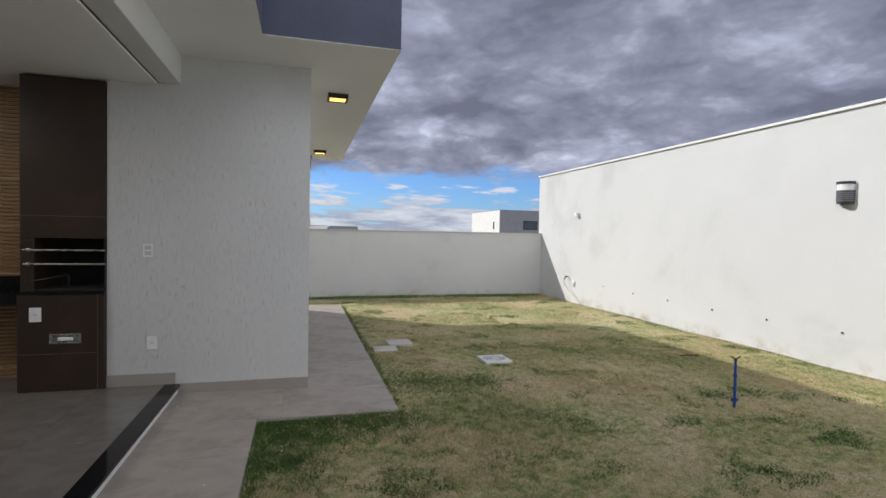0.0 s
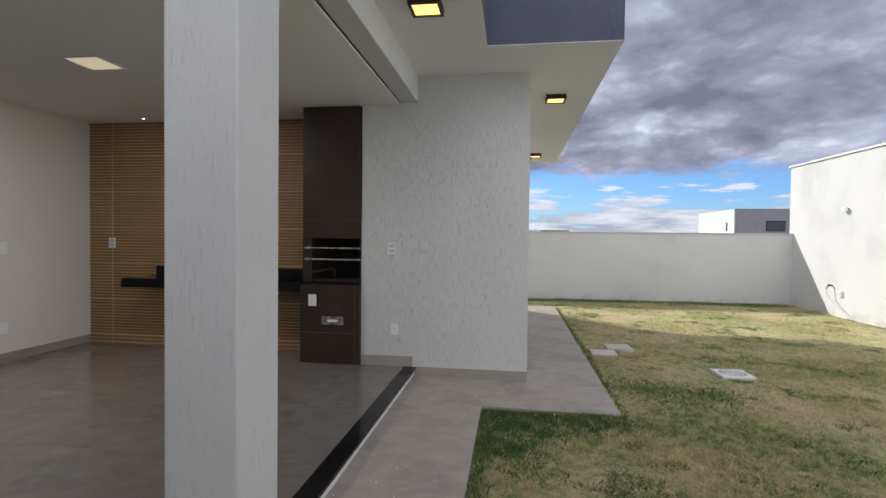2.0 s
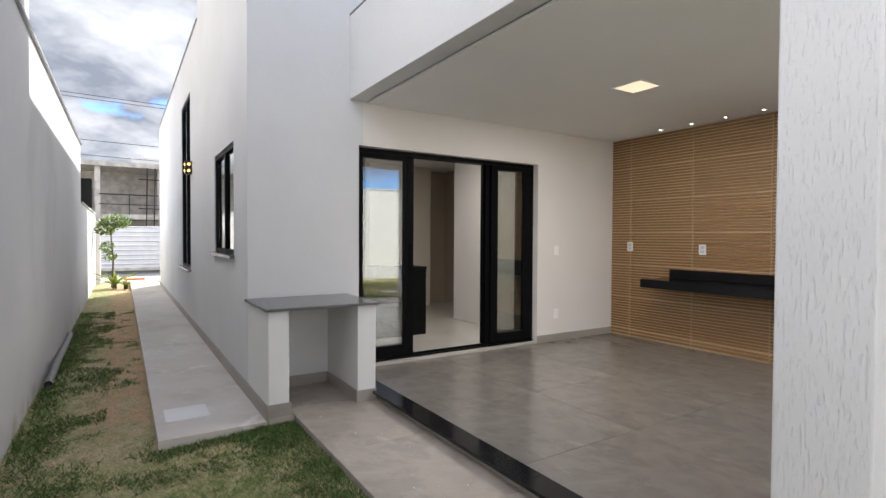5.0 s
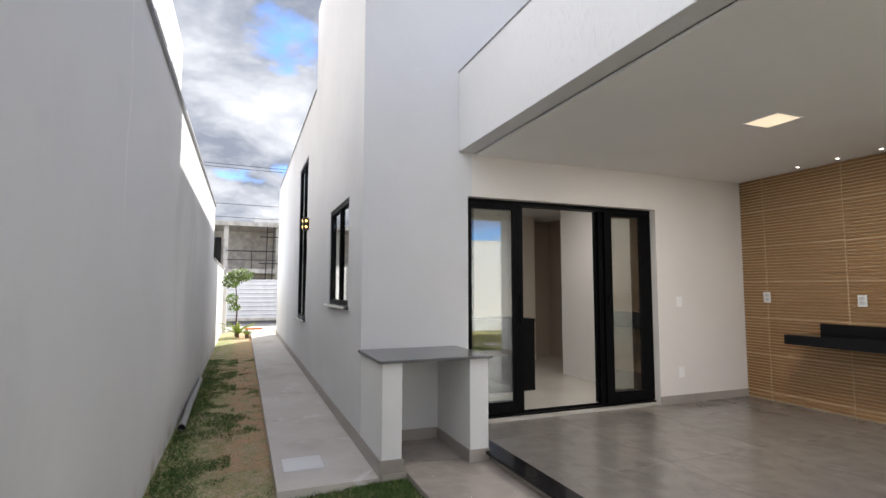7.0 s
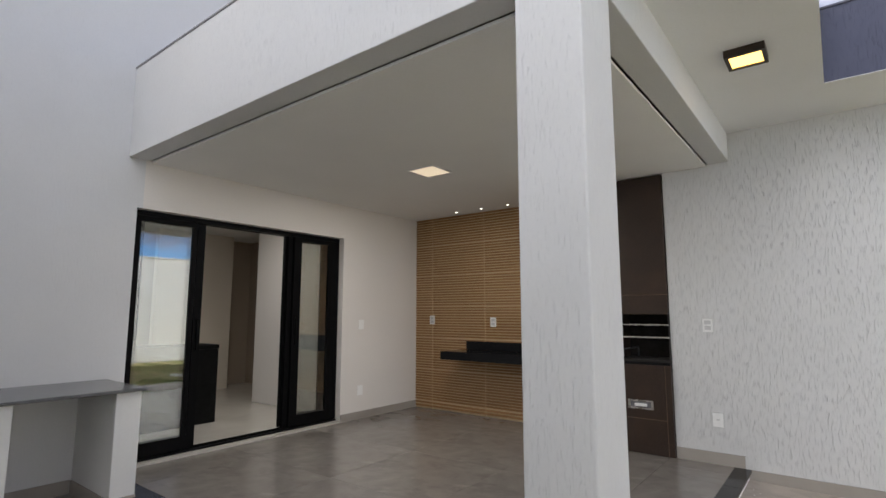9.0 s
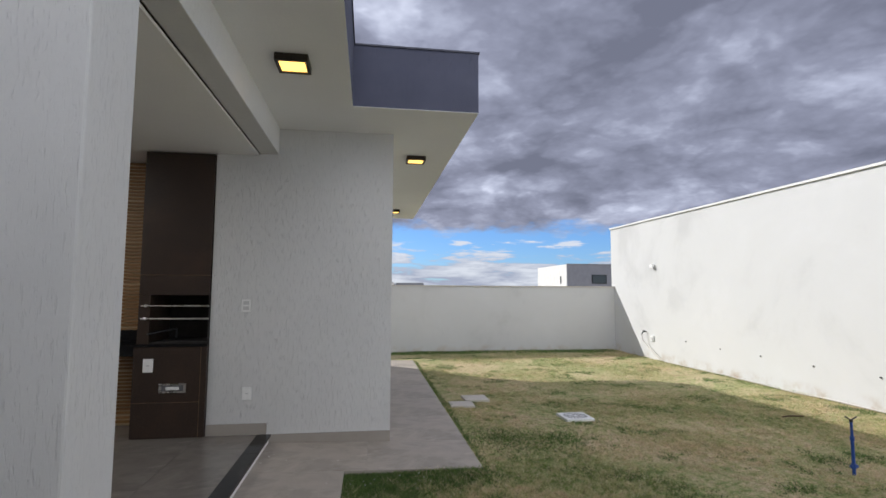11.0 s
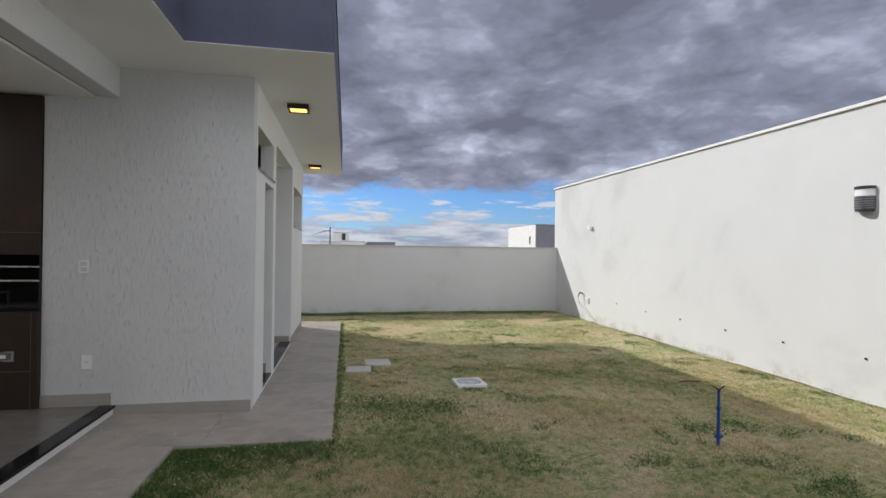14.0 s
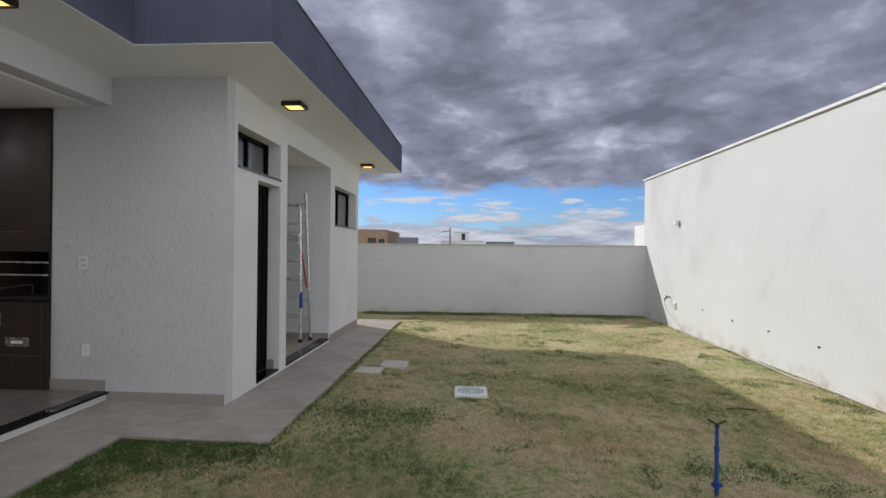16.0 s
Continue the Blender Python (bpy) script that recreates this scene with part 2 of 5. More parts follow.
def boundary_paint(name, tone, run=None):
    m = Mat(name, rough=0.85, spec=0.25)
    c = m.ramp(m.noise(0.55, 6, 0.6, None, 0.4), [(0.32, tuple(tone * x for x in (0.85, 0.85, 0.843))), (0.5, tuple(tone * x for x in (0.963, 0.963, 0.955))), (0.7, tuple(tone * x for x in (1, 1, 0.997)))])
    blot = m.noise(0.8, 5, 0.65, m.coords(1, 1, 0.7), 0.8)
    c = m.mix(m.span(blot, 0.60, 0.72, 0.0, 0.25), c, (tone * 0.865, tone * 0.865, tone * 0.84))
    # one greyish patch
    spot = m.add("ShaderNodeVectorMath")
    spot.operation = "DISTANCE"
    m.link(m.obj, spot.inputs[0])
    spot.inputs[1].default_value = (6.62, 10.15, 1.4)
    wob = m.add("ShaderNodeMath")
    wob.operation = "MULTIPLY_ADD"
    m.link(m.noise(4, 4), wob.inputs[0])
    wob.inputs[1].default_value = 0.5
    m.link(spot.outputs["Value"], wob.inputs[2])
    c = m.mix(m.span(wob.outputs[0], 0.35, 0.65, 0.22, 0.0), c, (0.40, 0.40, 0.40))
    splash = m.noise(3.5, 5, 0.6)
    sep = m.add("ShaderNodeSeparateXYZ")
    m.link(m.obj, sep.inputs[0])
    # soil splashed up by rain along the foot of the wall
    edge = m.span(sep.outputs[2], 0.0, 0.22, 1.0, 0.0)
    mul = m.add("ShaderNodeMath")
    mul.operation = "MULTIPLY"
    m.link(edge, mul.inputs[0]), m.link(m.span(splash, 0.45, 0.75, 0.0, 0.9), mul.inputs[1])
    c = m.mix(mul.outputs[0], c, (0.42, 0.33, 0.24))
    if run is not None:
        # a pale paint run down the wall
        off = m.add("ShaderNodeMath")
        off.operation = "MULTIPLY_ADD"
        m.link(m.noise(1.3, 3), off.inputs[0])
        off.inputs[1].default_value = 0.35
        m.link(sep.outputs[0], off.inputs[2])
        far = m.add("ShaderNodeMath")
        far.operation = "COMPARE"
        m.link(off.outputs[0], far.inputs[0])
        far.inputs[1].default_value, far.inputs[2].default_value = run + 0.17, 0.016
        c = m.mix(m.times(m.times(far.outputs[0], m.span(sep.outputs[2], 1.5, 2.2)), m.span(m.noise(5, 3), 0.3, 0.6, 0.15, 0.6)), c, (0.86, 0.86, 0.86))
    m.color(c)
    ch = m.bump(m.noise(70, 4), 0.25, 0.003)
    m.bump(m.noise(1.6, 3), 0.3, 0.02, ch)
    return m.m


M["bound"] = boundary_paint("weathered_white_boundary_paint", 0.655)
# near wall lightened for missing bounce, rear wall darkened to stand for its shade
M["bound_near"] = boundary_paint("white_neighbour_boundary_paint", 0.74, -3.55)
M["bound_back"] = boundary_paint("darkened_rear_boundary_paint", 0.58)


def porcelain(name, a, b, c3, rough, gloss_var=0.08, cloud=0.0):
    m = Mat(name, rough=rough, spec=0.5)
    if not cloud:
        m.shuffle()
    n1 = m.noise(1.6, 5, 0.55, None, 0.25)
    c = m.ramp(n1, [(0.25, a), (0.5, b), (0.78, c3)])
    streak = m.noise(2.2, 4, 0.5, m.coords(0.6, 2.6, 1), 0.2)
    c = m.mix(m.span(streak, 0.45, 0.75, 0.0, 0.30), c, a)
    c = m.mix(m.span(m.noise(9, 3), 0.35, 0.75, 0.0, 0.12), c, c3)
    if cloud:
        c = m.mix(m.span(m.noise(2.6, 6, 0.62, None, 0.6), 0.42, 0.62, 0.0, cloud), c, tuple(x * 0.72 for x in a))
        c = m.mix(m.span(m.noise(3.4, 5, 0.6, m.coords(1, 2.2, 1), 0.5), 0.58, 0.75, 0.0, cloud), c, tuple(min(1, x * 1.15) for x in c3))
    if cloud:
        scuff = m.noise(1.1, 7, 0.66, m.coords(1, 1.5, 1), 1.1)
        c = m.mix(m.span(scuff, 0.52, 0.64, 0.0, cloud * 0.8), c, tuple(x * 0.62 for x in a))
    r = m.random()
    c = m.mix(m.span(r, 0, 1, 0.0, 0.06), c, tuple(x * 0.8 for x in b))
    m.color(c)
    m.rough(m.span(m.noise(1.2, 1), 0.2, 0.8, rough - gloss_var, rough + gloss_var))
    return m.m


M["floor"] = porcelain("satin_grey_porcelain", (0.160, 0.143, 0.127), (0.205, 0.185, 0.166), (0.262, 0.24, 0.216), 0.20, 0.06, 0.45)
M["slab"] = porcelain("matt_greige_porcelain", (0.33, 0.285, 0.238), (0.43, 0.380, 0.325), (0.53, 0.478, 0.42), 0.5, 0.08, 0.5)
M["white_tile"] = porcelain("polished_cream_porcelain", (0.48, 0.45, 0.405), (0.53, 0.50, 0.45), (0.58, 0.545, 0.50), 0.16, 0.04)
M["slabjoint"] = plaster("pale_greige_mortar", (0.44, 0.40, 0.35), False, 0.15)
M["base"] = porcelain("greige_porcelain_skirting", (0.29, 0.26, 0.228), (0.35, 0.318, 0.283), (0.41, 0.373, 0.333), 0.5)
M["grout"] = plaster("grey_grout", (0.24, 0.22, 0.20), False, 0.2)


def side_concrete():
    m = Mat("trowelled_concrete", rough=0.75, spec=0.3)
    c = m.ramp(m.noise(1.3, 6, 0.6, None, 0.4), [(0.3, (0.52, 0.47, 0.41)), (0.5, (0.61, 0.565, 0.51)), (0.72, (0.67, 0.63, 0.58))])
    lime = m.noise(2.4, 6, 0.7, None, 0.9)
    c = m.mix(m.span(lime, 0.56, 0.66, 0.0, 0.55), c, (0.78, 0.765, 0.74))
    c = m.mix(m.span(m.noise(5, 5, 0.7, None, 0.6), 0.60, 0.72, 0.0, 0.4), c, (0.33, 0.28, 0.22))
    m.color(c)
    ch = m.bump(m.noise(120, 4), 0.25, 0.002)
    m.bump(m.noise(3, 3), 0.2, 0.01, ch)
    return m.m


M["sidepath"] = side_concrete()
M["concrete"] = porcelain("cast_concrete", (0.42, 0.385, 0.34), (0.50, 0.465, 0.42), (0.58, 0.545, 0.50), 0.75)


def granite():
    m = Mat("black_granite", rough=0.1, spec=0.14)
    c = m.ramp(m.noise(180, 3), [(0.4, (0.008, 0.008, 0.009)), (0.62, (0.014, 0.014, 0.015)), (0.74, (0.07, 0.07, 0.07))])
    m.color(m.mix(m.span(m.random(), 0, 1, 0, 0.25), c, (0.02, 0.02, 0.022)))
    m.rough(m.span(m.noise(6, 4), 0.3, 0.7, 0.05, 0.14))
    return m.m


M["granite"] = granite()


def grey_granite():
    m = Mat("grey_speckled_granite", rough=0.22)
    c = m.ramp(m.noise(240, 3), [(0.35, (0.05, 0.05, 0.055)), (0.55, (0.13, 0.13, 0.135)), (0.7, (0.24, 0.24, 0.24))])
    m.color(c)
    return m.m


M["greygran"] = grey_granite()


def wood_tile():
    m = Mat("ribbed_wood_look_tile", rough=0.5, spec=0.35)
    m.shuffle()
    g = m.noise(1.0, 6, 0.65, m.coords(3.0, 3.0, 120), 0.4)
    c = m.ramp(g, [(0.28, (0.165, 0.078, 0.028)), (0.5, (0.295, 0.158, 0.060)), (0.74, (0.44, 0.255, 0.105))])
    c = m.mix(m.span(m.noise(1.6, 3, 0.5, m.coords(0.8, 1, 14)), 0.35, 0.7, 0.0, 0.4), c, (0.25, 0.135, 0.06))
    c = m.mix(m.span(m.random(), 0, 1, 0.0, 0.12), c, (0.44, 0.25, 0.12))
    m.color(c)
    m.bump(m.noise(1.0, 4, 0.6, m.coords(8, 8, 300)), 0.2, 0.001)
    return m.m


M["wood"] = wood_tile()
M["joint"] = plaster("pale_tan_joint", (0.62, 0.48, 0.31), False, 0.1)


def corten():
    m = Mat("dark_oxide_porcelain", rough=0.4, spec=0.3)
    c = m.ramp(m.noise(2.2, 6, 0.55), [(0.25, (0.026, 0.018, 0.014)), (0.5, (0.036, 0.024, 0.018)), (0.8, (0.056, 0.034, 0.024))])
    c = m.mix(m.span(m.noise(90, 3), 0.45, 0.75, 0.0, 0.3), c, (0.09, 0.055, 0.04))
    m.color(c)
    m.rough(m.span(m.noise(5, 5), 0.3, 0.7, 0.36, 0.52))
    m.bump(m.noise(45, 4), 0.12, 0.001)
    return m.m


M["corten"] = corten()


def simple(name, col, rough, metal=0.0, var=0.12, scale=30):
    m = Mat(name, col, rough, metal)
    m.color(m.ramp(m.noise(scale, 4), [(0.3, tuple(c * (1 - var) for c in col)), (0.7, tuple(min(1, c * (1 + var)) for c in col))]))
    m.rough(m.span(m.noise(scale * 0.4, 4), 0.3, 0.7, max(0.03, rough - 0.08), min(1, rough + 0.08)))
    return m.m


M["black_alu"] = simple("black_anodised_aluminium", (0.005, 0.005, 0.0055), 0.5, 0.0)
M["black_alu"].node_tree.nodes["Principled BSDF"].inputs["Specular IOR Level"].default_value = 0.06
M["alu"] = simple("brushed_aluminium", (0.72, 0.72, 0.73), 0.32, 0.9)
M["steel"] = simple("stainless_steel", (0.62, 0.60, 0.57), 0.28, 1.0)
M["soot"] = simple("sooty_refractory_brick", (0.02, 0.017, 0.015), 0.9)
M["plastic"] = simple("white_plastic", (0.82, 0.82, 0.81), 0.35, 0, 0.03)
M["plastic_grey"] = simple("grey_plastic_inlay", (0.58, 0.58, 0.58), 0.4, 0, 0.05)
M["blue"] = simple("blue_painted_pipe", (0.02, 0.07, 0.30), 0.4)
M["seam"] = simple("tan_brown_joint", (0.17, 0.105, 0.065), 0.8)
M["dark"] = simple("dark_grey_metal", (0.05, 0.05, 0.055), 0.4, 0.5)
M["lampgrey"] = simple("mid_grey_metal", (0.20, 0.20, 0.21), 0.4, 0.5)
M["bronze"] = simple("dark_bronze_metal", (0.035, 0.026, 0.02), 0.4, 0.5)
M["hose"] = simple("pale_grey_hose", (0.48, 0.45, 0.42), 0.5)
M["pvc"] = simple("weathered_pvc_pipe", (0.5, 0.48, 0.45), 0.5)
M["pvc_grey"] = simple("dirty_grey_pipe", (0.32, 0.31, 0.30), 0.6)
M["flash"] = simple("galvanised_flashing", (0.35, 0.35, 0.36), 0.4, 0.7)
M["flash_dark"] = simple("dark_painted_flashing", (0.06, 0.062, 0.085), 0.5, 0.2)
M["red"] = simple("red_plastic", (0.45, 0.05, 0.04), 0.4)
M["island"] = simple("black_matt_panel", (0.006, 0.006, 0.006), 0.75)
M["island"].node_tree.nodes["Principled BSDF"].inputs["Specular IOR Level"].default_value = 0.1
M["sheet"] = simple("white_corrugated_sheet", (0.78, 0.79, 0.80), 0.45, 0.1, 0.05, 3)
M["rawconc"] = simple("raw_concrete_frame", (0.55, 0.52, 0.47), 0.9, 0, 0.2, 3)
M["brick"] = simple("raw_clay_block_wall", (0.36, 0.24, 0.16), 0.9, 0, 0.2, 5)
M["greyhouse"] = simple("grey_house_paint", (0.22, 0.22, 0.25), 0.8, 0, 0.06, 2)
M["whitehouse"] = simple("white_house_paint", (0.76, 0.75, 0.73), 0.8, 0, 0.05, 2)
M["void"] = simple("painted_opening_shade", (0.03, 0.03, 0.03), 0.9)
M["bark"] = simple("brown_bark", (0.12, 0.08, 0.05), 0.9)
M["asphalt"] = simple("asphalt", (0.05, 0.05, 0.052), 0.9, 0, 0.25, 8)
M["paving"] = simple("pale_concrete_paving", (0.50, 0.47, 0.43), 0.85, 0, 0.1, 4)
M["orange"] = simple("orange_plastic_mesh", (0.7, 0.2, 0.06), 0.6)


def leaf(name, col):
    m = Mat(name, col, 0.5)
    g = m.add("ShaderNodeNewGeometry")
    m.color(m.ramp(g.outputs["Random Per Island"], [(0.0, tuple(c * 0.45 for c in col)), (1.0, tuple(c * 1.5 for c in col))]))
    tl = m.nt.nodes.new("ShaderNodeBsdfTranslucent")
    m.link(m.b.inputs["Base Color"].links[0].from_socket, tl.inputs[0])
    mx = m.nt.nodes.new("ShaderNodeMixShader")
    mx.inputs[0].default_value = 0.4
    m.link(m.b.outputs[0], mx.inputs[1]), m.link(tl.outputs[0], mx.inputs[2])
    m.link(mx.outputs[0], m.nt.nodes["Material Output"].inputs[0])
    return m.m


M["leaf"] = leaf("shrub_leaf", (0.18, 0.26, 0.07))
M["palm"] = leaf("cycad_leaf", (0.34, 0.44, 0.09))
M["flower"] = leaf("white_petal", (0.62, 0.62, 0.58))


def glass():
    m = Mat("clear_glass", (0.93, 0.96, 0.95), 0.0)
    m.b.inputs["Transmission Weight"].default_value = 1.0
    m.b.inputs["IOR"].default_value = 1.6
    return m.m


M["glass"] = glass()
M["door_glass"] = glass()
M["door_glass"].name = "reflective_door_glass"
M["door_glass"].node_tree.nodes["Principled BSDF"].inputs["IOR"].default_value = 2.1


def dark_glass():
    m = Mat("tinted_window_glass", (0.02, 0.024, 0.026), 0.03, 0.0, 0.8)
    return m.m


M["dglass"] = dark_glass()


def glow(name, col, strength):
    m = Mat(name, col, 0.5)
    m.b.inputs["Emission Color"].default_value = (*col, 1)
    m.b.inputs["Emission Strength"].default_value = strength
    return m.m


M["warm"] = glow("warm_lamp_diffuser", (1.0, 0.60, 0.14), 1.5)
M["panel"] = glow("led_panel_diffuser", (1.0, 0.82, 0.58), 0.27)
M["dot"] = glow("downlight_lens", (1.0, 0.92, 0.78), 1.6)


def turf(name, blades):
    m = Mat(name, rough=0.85, spec=0.2)
    patch = m.noise(0.75, 6, 0.65, None, 0.8)
    mid = m.noise(4.5, 6, 0.65)
    ad = m.add("ShaderNodeMath")
    ad.operation = "MULTIPLY_ADD"
    m.link(mid, ad.inputs[0])
    ad.inputs[1].default_value = 0.45
    m.link(patch, ad.inputs[2])
    k = 1.2 if blades else 1.0
    st = [(0.50, (0.63, 0.505, 0.335)), (0.66, (0.535, 0.465, 0.265)), (0.80, (0.395, 0.40, 0.185)), (0.97, (0.19, 0.26, 0.08))]
    grain = m.noise(13, 7, 0.75)
    ad2 = m.add("ShaderNodeMath")
    ad2.operation = "MULTIPLY_ADD"
    m.link(m.span(grain, 0.25, 0.75, -0.5, 0.5), ad2.inputs[0])
    ad2.inputs[1].default_value = 0.55
    m.link(ad.outputs[0], ad2.inputs[2])
    c = m.ramp(ad2.outputs[0], [(p, tuple(x * k for x in q)) for p, q in st])
    # trodden bare earth beside the side path
    sep = m.add("ShaderNodeSeparateXYZ")
    m.link(m.obj, sep.inputs[0])
    ear = m.add("ShaderNodeMath")
    ear.operation = "MULTIPLY"
    m.link(m.span(sep.outputs[1], -0.48, -0.22), ear.inputs[0]), m.link(m.span(sep.outputs[0], -4.3, -5.2), ear.inputs[1])
    ear2 = m.add("ShaderNodeMath")
    ear2.operation = "MULTIPLY"
    m.link(ear.outputs[0], ear2.inputs[0]), m.link(m.span(mid, 0.38, 0.56), ear2.inputs[1])
    c = m.mix(ear2.outputs[0], c, (0.66, 0.43, 0.26))
    if blades:
        g = m.add("ShaderNodeNewGeometry")
        rnd = g.outputs["Random Per Island"]
        c = m.mix(m.span(rnd, 0.55, 1.0, 0.0, 0.85), c, (0.70, 0.61, 0.44))
        c = m.mix(m.span(rnd, 0.0, 0.30, 0.6, 0.0), c, (0.12, 0.13, 0.045))
    else:
        soil = m.noise(1.1, 6, 0.65, None, 1.0)
        c = m.mix(m.span(soil, 0.58, 0.70, 0.0, 0.8), c, (0.34, 0.23, 0.13))
        c = m.mix(m.span(m.noise(60, 4, 0.7), 0.45, 0.65, 0.0, 0.6), c, (0.20, 0.17, 0.08))
        ch = m.bump(m.noise(45, 6, 0.7), 0.8, 0.03)
        m.bump(m.noise(8, 4), 0.5, 0.04, ch)
    m.color(c)
    if blades:
        tl = m.nt.nodes.new("ShaderNodeBsdfTranslucent")
        m.link(c, tl.inputs[0])
        mx = m.nt.nodes.new("ShaderNodeMixShader")
        mx.inputs[0].default_value = 0.4
        m.link(m.b.outputs[0], mx.inputs[1]), m.link(tl.outputs[0], mx.inputs[2])
        m.link(mx.outputs[0], m.nt.nodes["Material Output"].inputs[0])
    return m.m


M["turf"] = turf("dry_patchy_turf", False)
M["blade"] = turf("short_grass_blade", True)
M["tuft"] = leaf("lush_grass_blade", (0.12, 0.20, 0.05))
M["land"] = simple("distant_dry_land", (0.20, 0.18, 0.10), 0.95, 0, 0.3, 0.05)


# ---- building helpers ----
def cube(bm, x0, y0, z0, x1, y1, z1, mi=0):
    v = [bm.verts.new(p) for p in ((x0, y0, z0), (x1, y0, z0), (x1, y1, z0), (x0, y1, z0), (x0, y0, z1), (x1, y0, z1), (x1, y1, z1), (x0, y1, z1))]
    for q in ((3, 2, 1, 0), (4, 5, 6, 7), (0, 1, 5, 4), (1, 2, 6, 5), (2, 3, 7, 6), (3, 0, 4, 7)):
        bm.faces.new([v[i] for i in q]).material_index = mi


def slabs(*boxes, bevel=0.0, seg=2):
    bm = bmesh.new()
    for b in boxes:
        cube(bm, *b)
    if bevel:
        bmesh.ops.bevel(bm, geom=bm.edges[:], offset=bevel, segments=seg, affect="EDGES", profile=0.5)
    return bm


def tube(bm, a, b, r, r2=None, seg=12, cap=True):
    a, b = Vector(a), Vector(b)
    d = b - a
    m = Matrix.Translation((a + b) / 2) @ d.to_track_quat("Z", "Y").to_matrix().to_4x4()
    bmesh.ops.create_cone(bm, cap_ends=cap, segments=seg, radius1=r, radius2=r if r2 is None else r2, depth=d.length, matrix=m)


def tubes(*list_of, seg=12):
    bm = bmesh.new()
    for t in list_of:
        tube(bm, *t, seg=seg)
    return bm


def finish(bm, name, mats, smooth=False):
    me = bpy.data.meshes.new(name)
    bmesh.ops.recalc_face_normals(bm, faces=bm.faces[:])
    if smooth:
        for f in bm.faces:
            f.smooth = True
    bm.to_mesh(me)
    bm.free()
    for k in mats if isinstance(mats, (list, tuple)) else [mats]:
        me.materials.append(M[k])
    return me


def part(name, bm, material, parent, label="", smooth=False):
    ob = new(name, finish(bm, name, material, smooth))
    ob.parent = parent
    return tagged(ob, label)


def thing(name, bm, material, label, category, group="", kind="", smooth=False):
    return tagged(new(name, finish(bm, name, material, smooth)), label, category, group, kind)


def base(name, label, category, at=(0, 0, 0), group="", kind=""):
    ob = new(name)
    ob.location = at
    ob.empty_display_size = 0.1
    return tagged(ob, label, category, group, kind)


def setting(name, bm, material, label, category):
    return thing(name, bm, material, label, category, kind="structure")


def holed(axis, at, thick, u0, u1, z0, z1, holes, mi_of=None, cuts=((), ())):
    """A wall slab in the plane axis = at .. at + thick, from u0 to u1 and z0 to z1, with rectangular holes (u0, u1, z0, z1)."""
    us = sorted({u0, u1, *cuts[0], *[h for q in holes for h in q[:2] if u0 < h < u1]})
    zs = sorted({z0, z1, *cuts[1], *[h for q in holes for h in q[2:] if z0 < h < z1]})
    bm = bmesh.new()
    cache = {}

    def vert(u, z, side):
        k = (u, z, side)
        if k not in cache:
            w = at + thick * side
            cache[k] = bm.verts.new((w, u, z) if axis == "x" else (u, w, z))
        return cache[k]

    def solid(i, j):
        if not (0 <= i < len(us) - 1 and 0 <= j < len(zs) - 1):
            return False
        cu, cz = (us[i] + us[i + 1]) / 2, (zs[j] + zs[j + 1]) / 2
        return not any(a < cu < b and c < cz < d for a, b, c, d in holes)

    for i in range(len(us) - 1):
        for j in range(len(zs) - 1):
            if not solid(i, j):
                continue
            a, b, c, d = us[i], us[i + 1], zs[j], zs[j + 1]
            mi = mi_of((a + b) / 2, (c + d) / 2) if mi_of else 0
            fs = []
            for s in (0, 1):
                fs.append(bm.faces.new([vert(a, c, s), vert(b, c, s), vert(b, d, s), vert(a, d, s)]))
            if not solid(i - 1, j):
                fs.append(bm.faces.new([vert(a, c, 0), vert(a, d, 0), vert(a, d, 1), vert(a, c, 1)]))
            if not solid(i + 1, j):
                fs.append(bm.faces.new([vert(b, c, 0), vert(b, c, 1), vert(b, d, 1), vert(b, d, 0)]))
            if not solid(i, j - 1):
                fs.append(bm.faces.new([vert(a, c, 0), vert(a, c, 1), vert(b, c, 1), vert(b, c, 0)]))
            if not solid(i, j + 1):
                fs.append(bm.faces.new([vert(a, d, 0), vert(b, d, 0), vert(b, d, 1), vert(a, d, 1)]))
            for f in fs:
                f.material_index = mi
    return bm


# ---- plan, in metres ----
XD = -4.87          # outer face of the house wall with the sliding door
YS = 0.805          # outer face of the long side wall
YB = 1.76           # front face of the beam
XB = -0.744         # side face of the beam
YW = 5.12           # front face of the utility block
XW = 0.366          # side face of the utility block
YT = 5.63           # wood-look tile wall
ZF, ZS, ZC, ZE = 0.175, 0.095, 2.815, 3.09  # raised floor, outer slab, ceiling, eaves soffit
ZD = 0.19           # sill of the sliding door
ZP = 0.07           # side path
XR, YR = 6.62, 12.82                       # boundary walls
YN = -0.82
DOOR = (1.855, 4.235, ZD, 2.395)

# ---- house walls ----
setting("wall_house_east", holed("x", XD, -0.15, YS + 0.15, YT, 0.0, 5.9, [DOOR],
        lambda u, z: 1 if u > 1.9 and z < ZC + 0.03 else 0, ((1.9,), (ZC + 0.03,))), ["fine", "cream"], "white textured house wall with a wide sliding door opening", "wall")
setting("wall_house_south", holed("y", YS, 0.15, -17.1, XD, 0.0, 4.6, [(-6.75, -5.52, 1.30, 2.43), (-10.65, -9.25, 0.95, 3.80)]), "fine",
        "long white textured side wall with two windows", "wall")
setting("wall_tower_south", slabs((-8.3, YS, 4.6, XD, YS + 0.15, 5.9)), "fine", "upper white textured wall of the tall block", "wall")
setting("wall_tower_north", slabs((-8.3, YT + 0.15, 3.6, XD, YT + 0.3, 5.9)), "fine", "white textured back of the tall block", "wall")
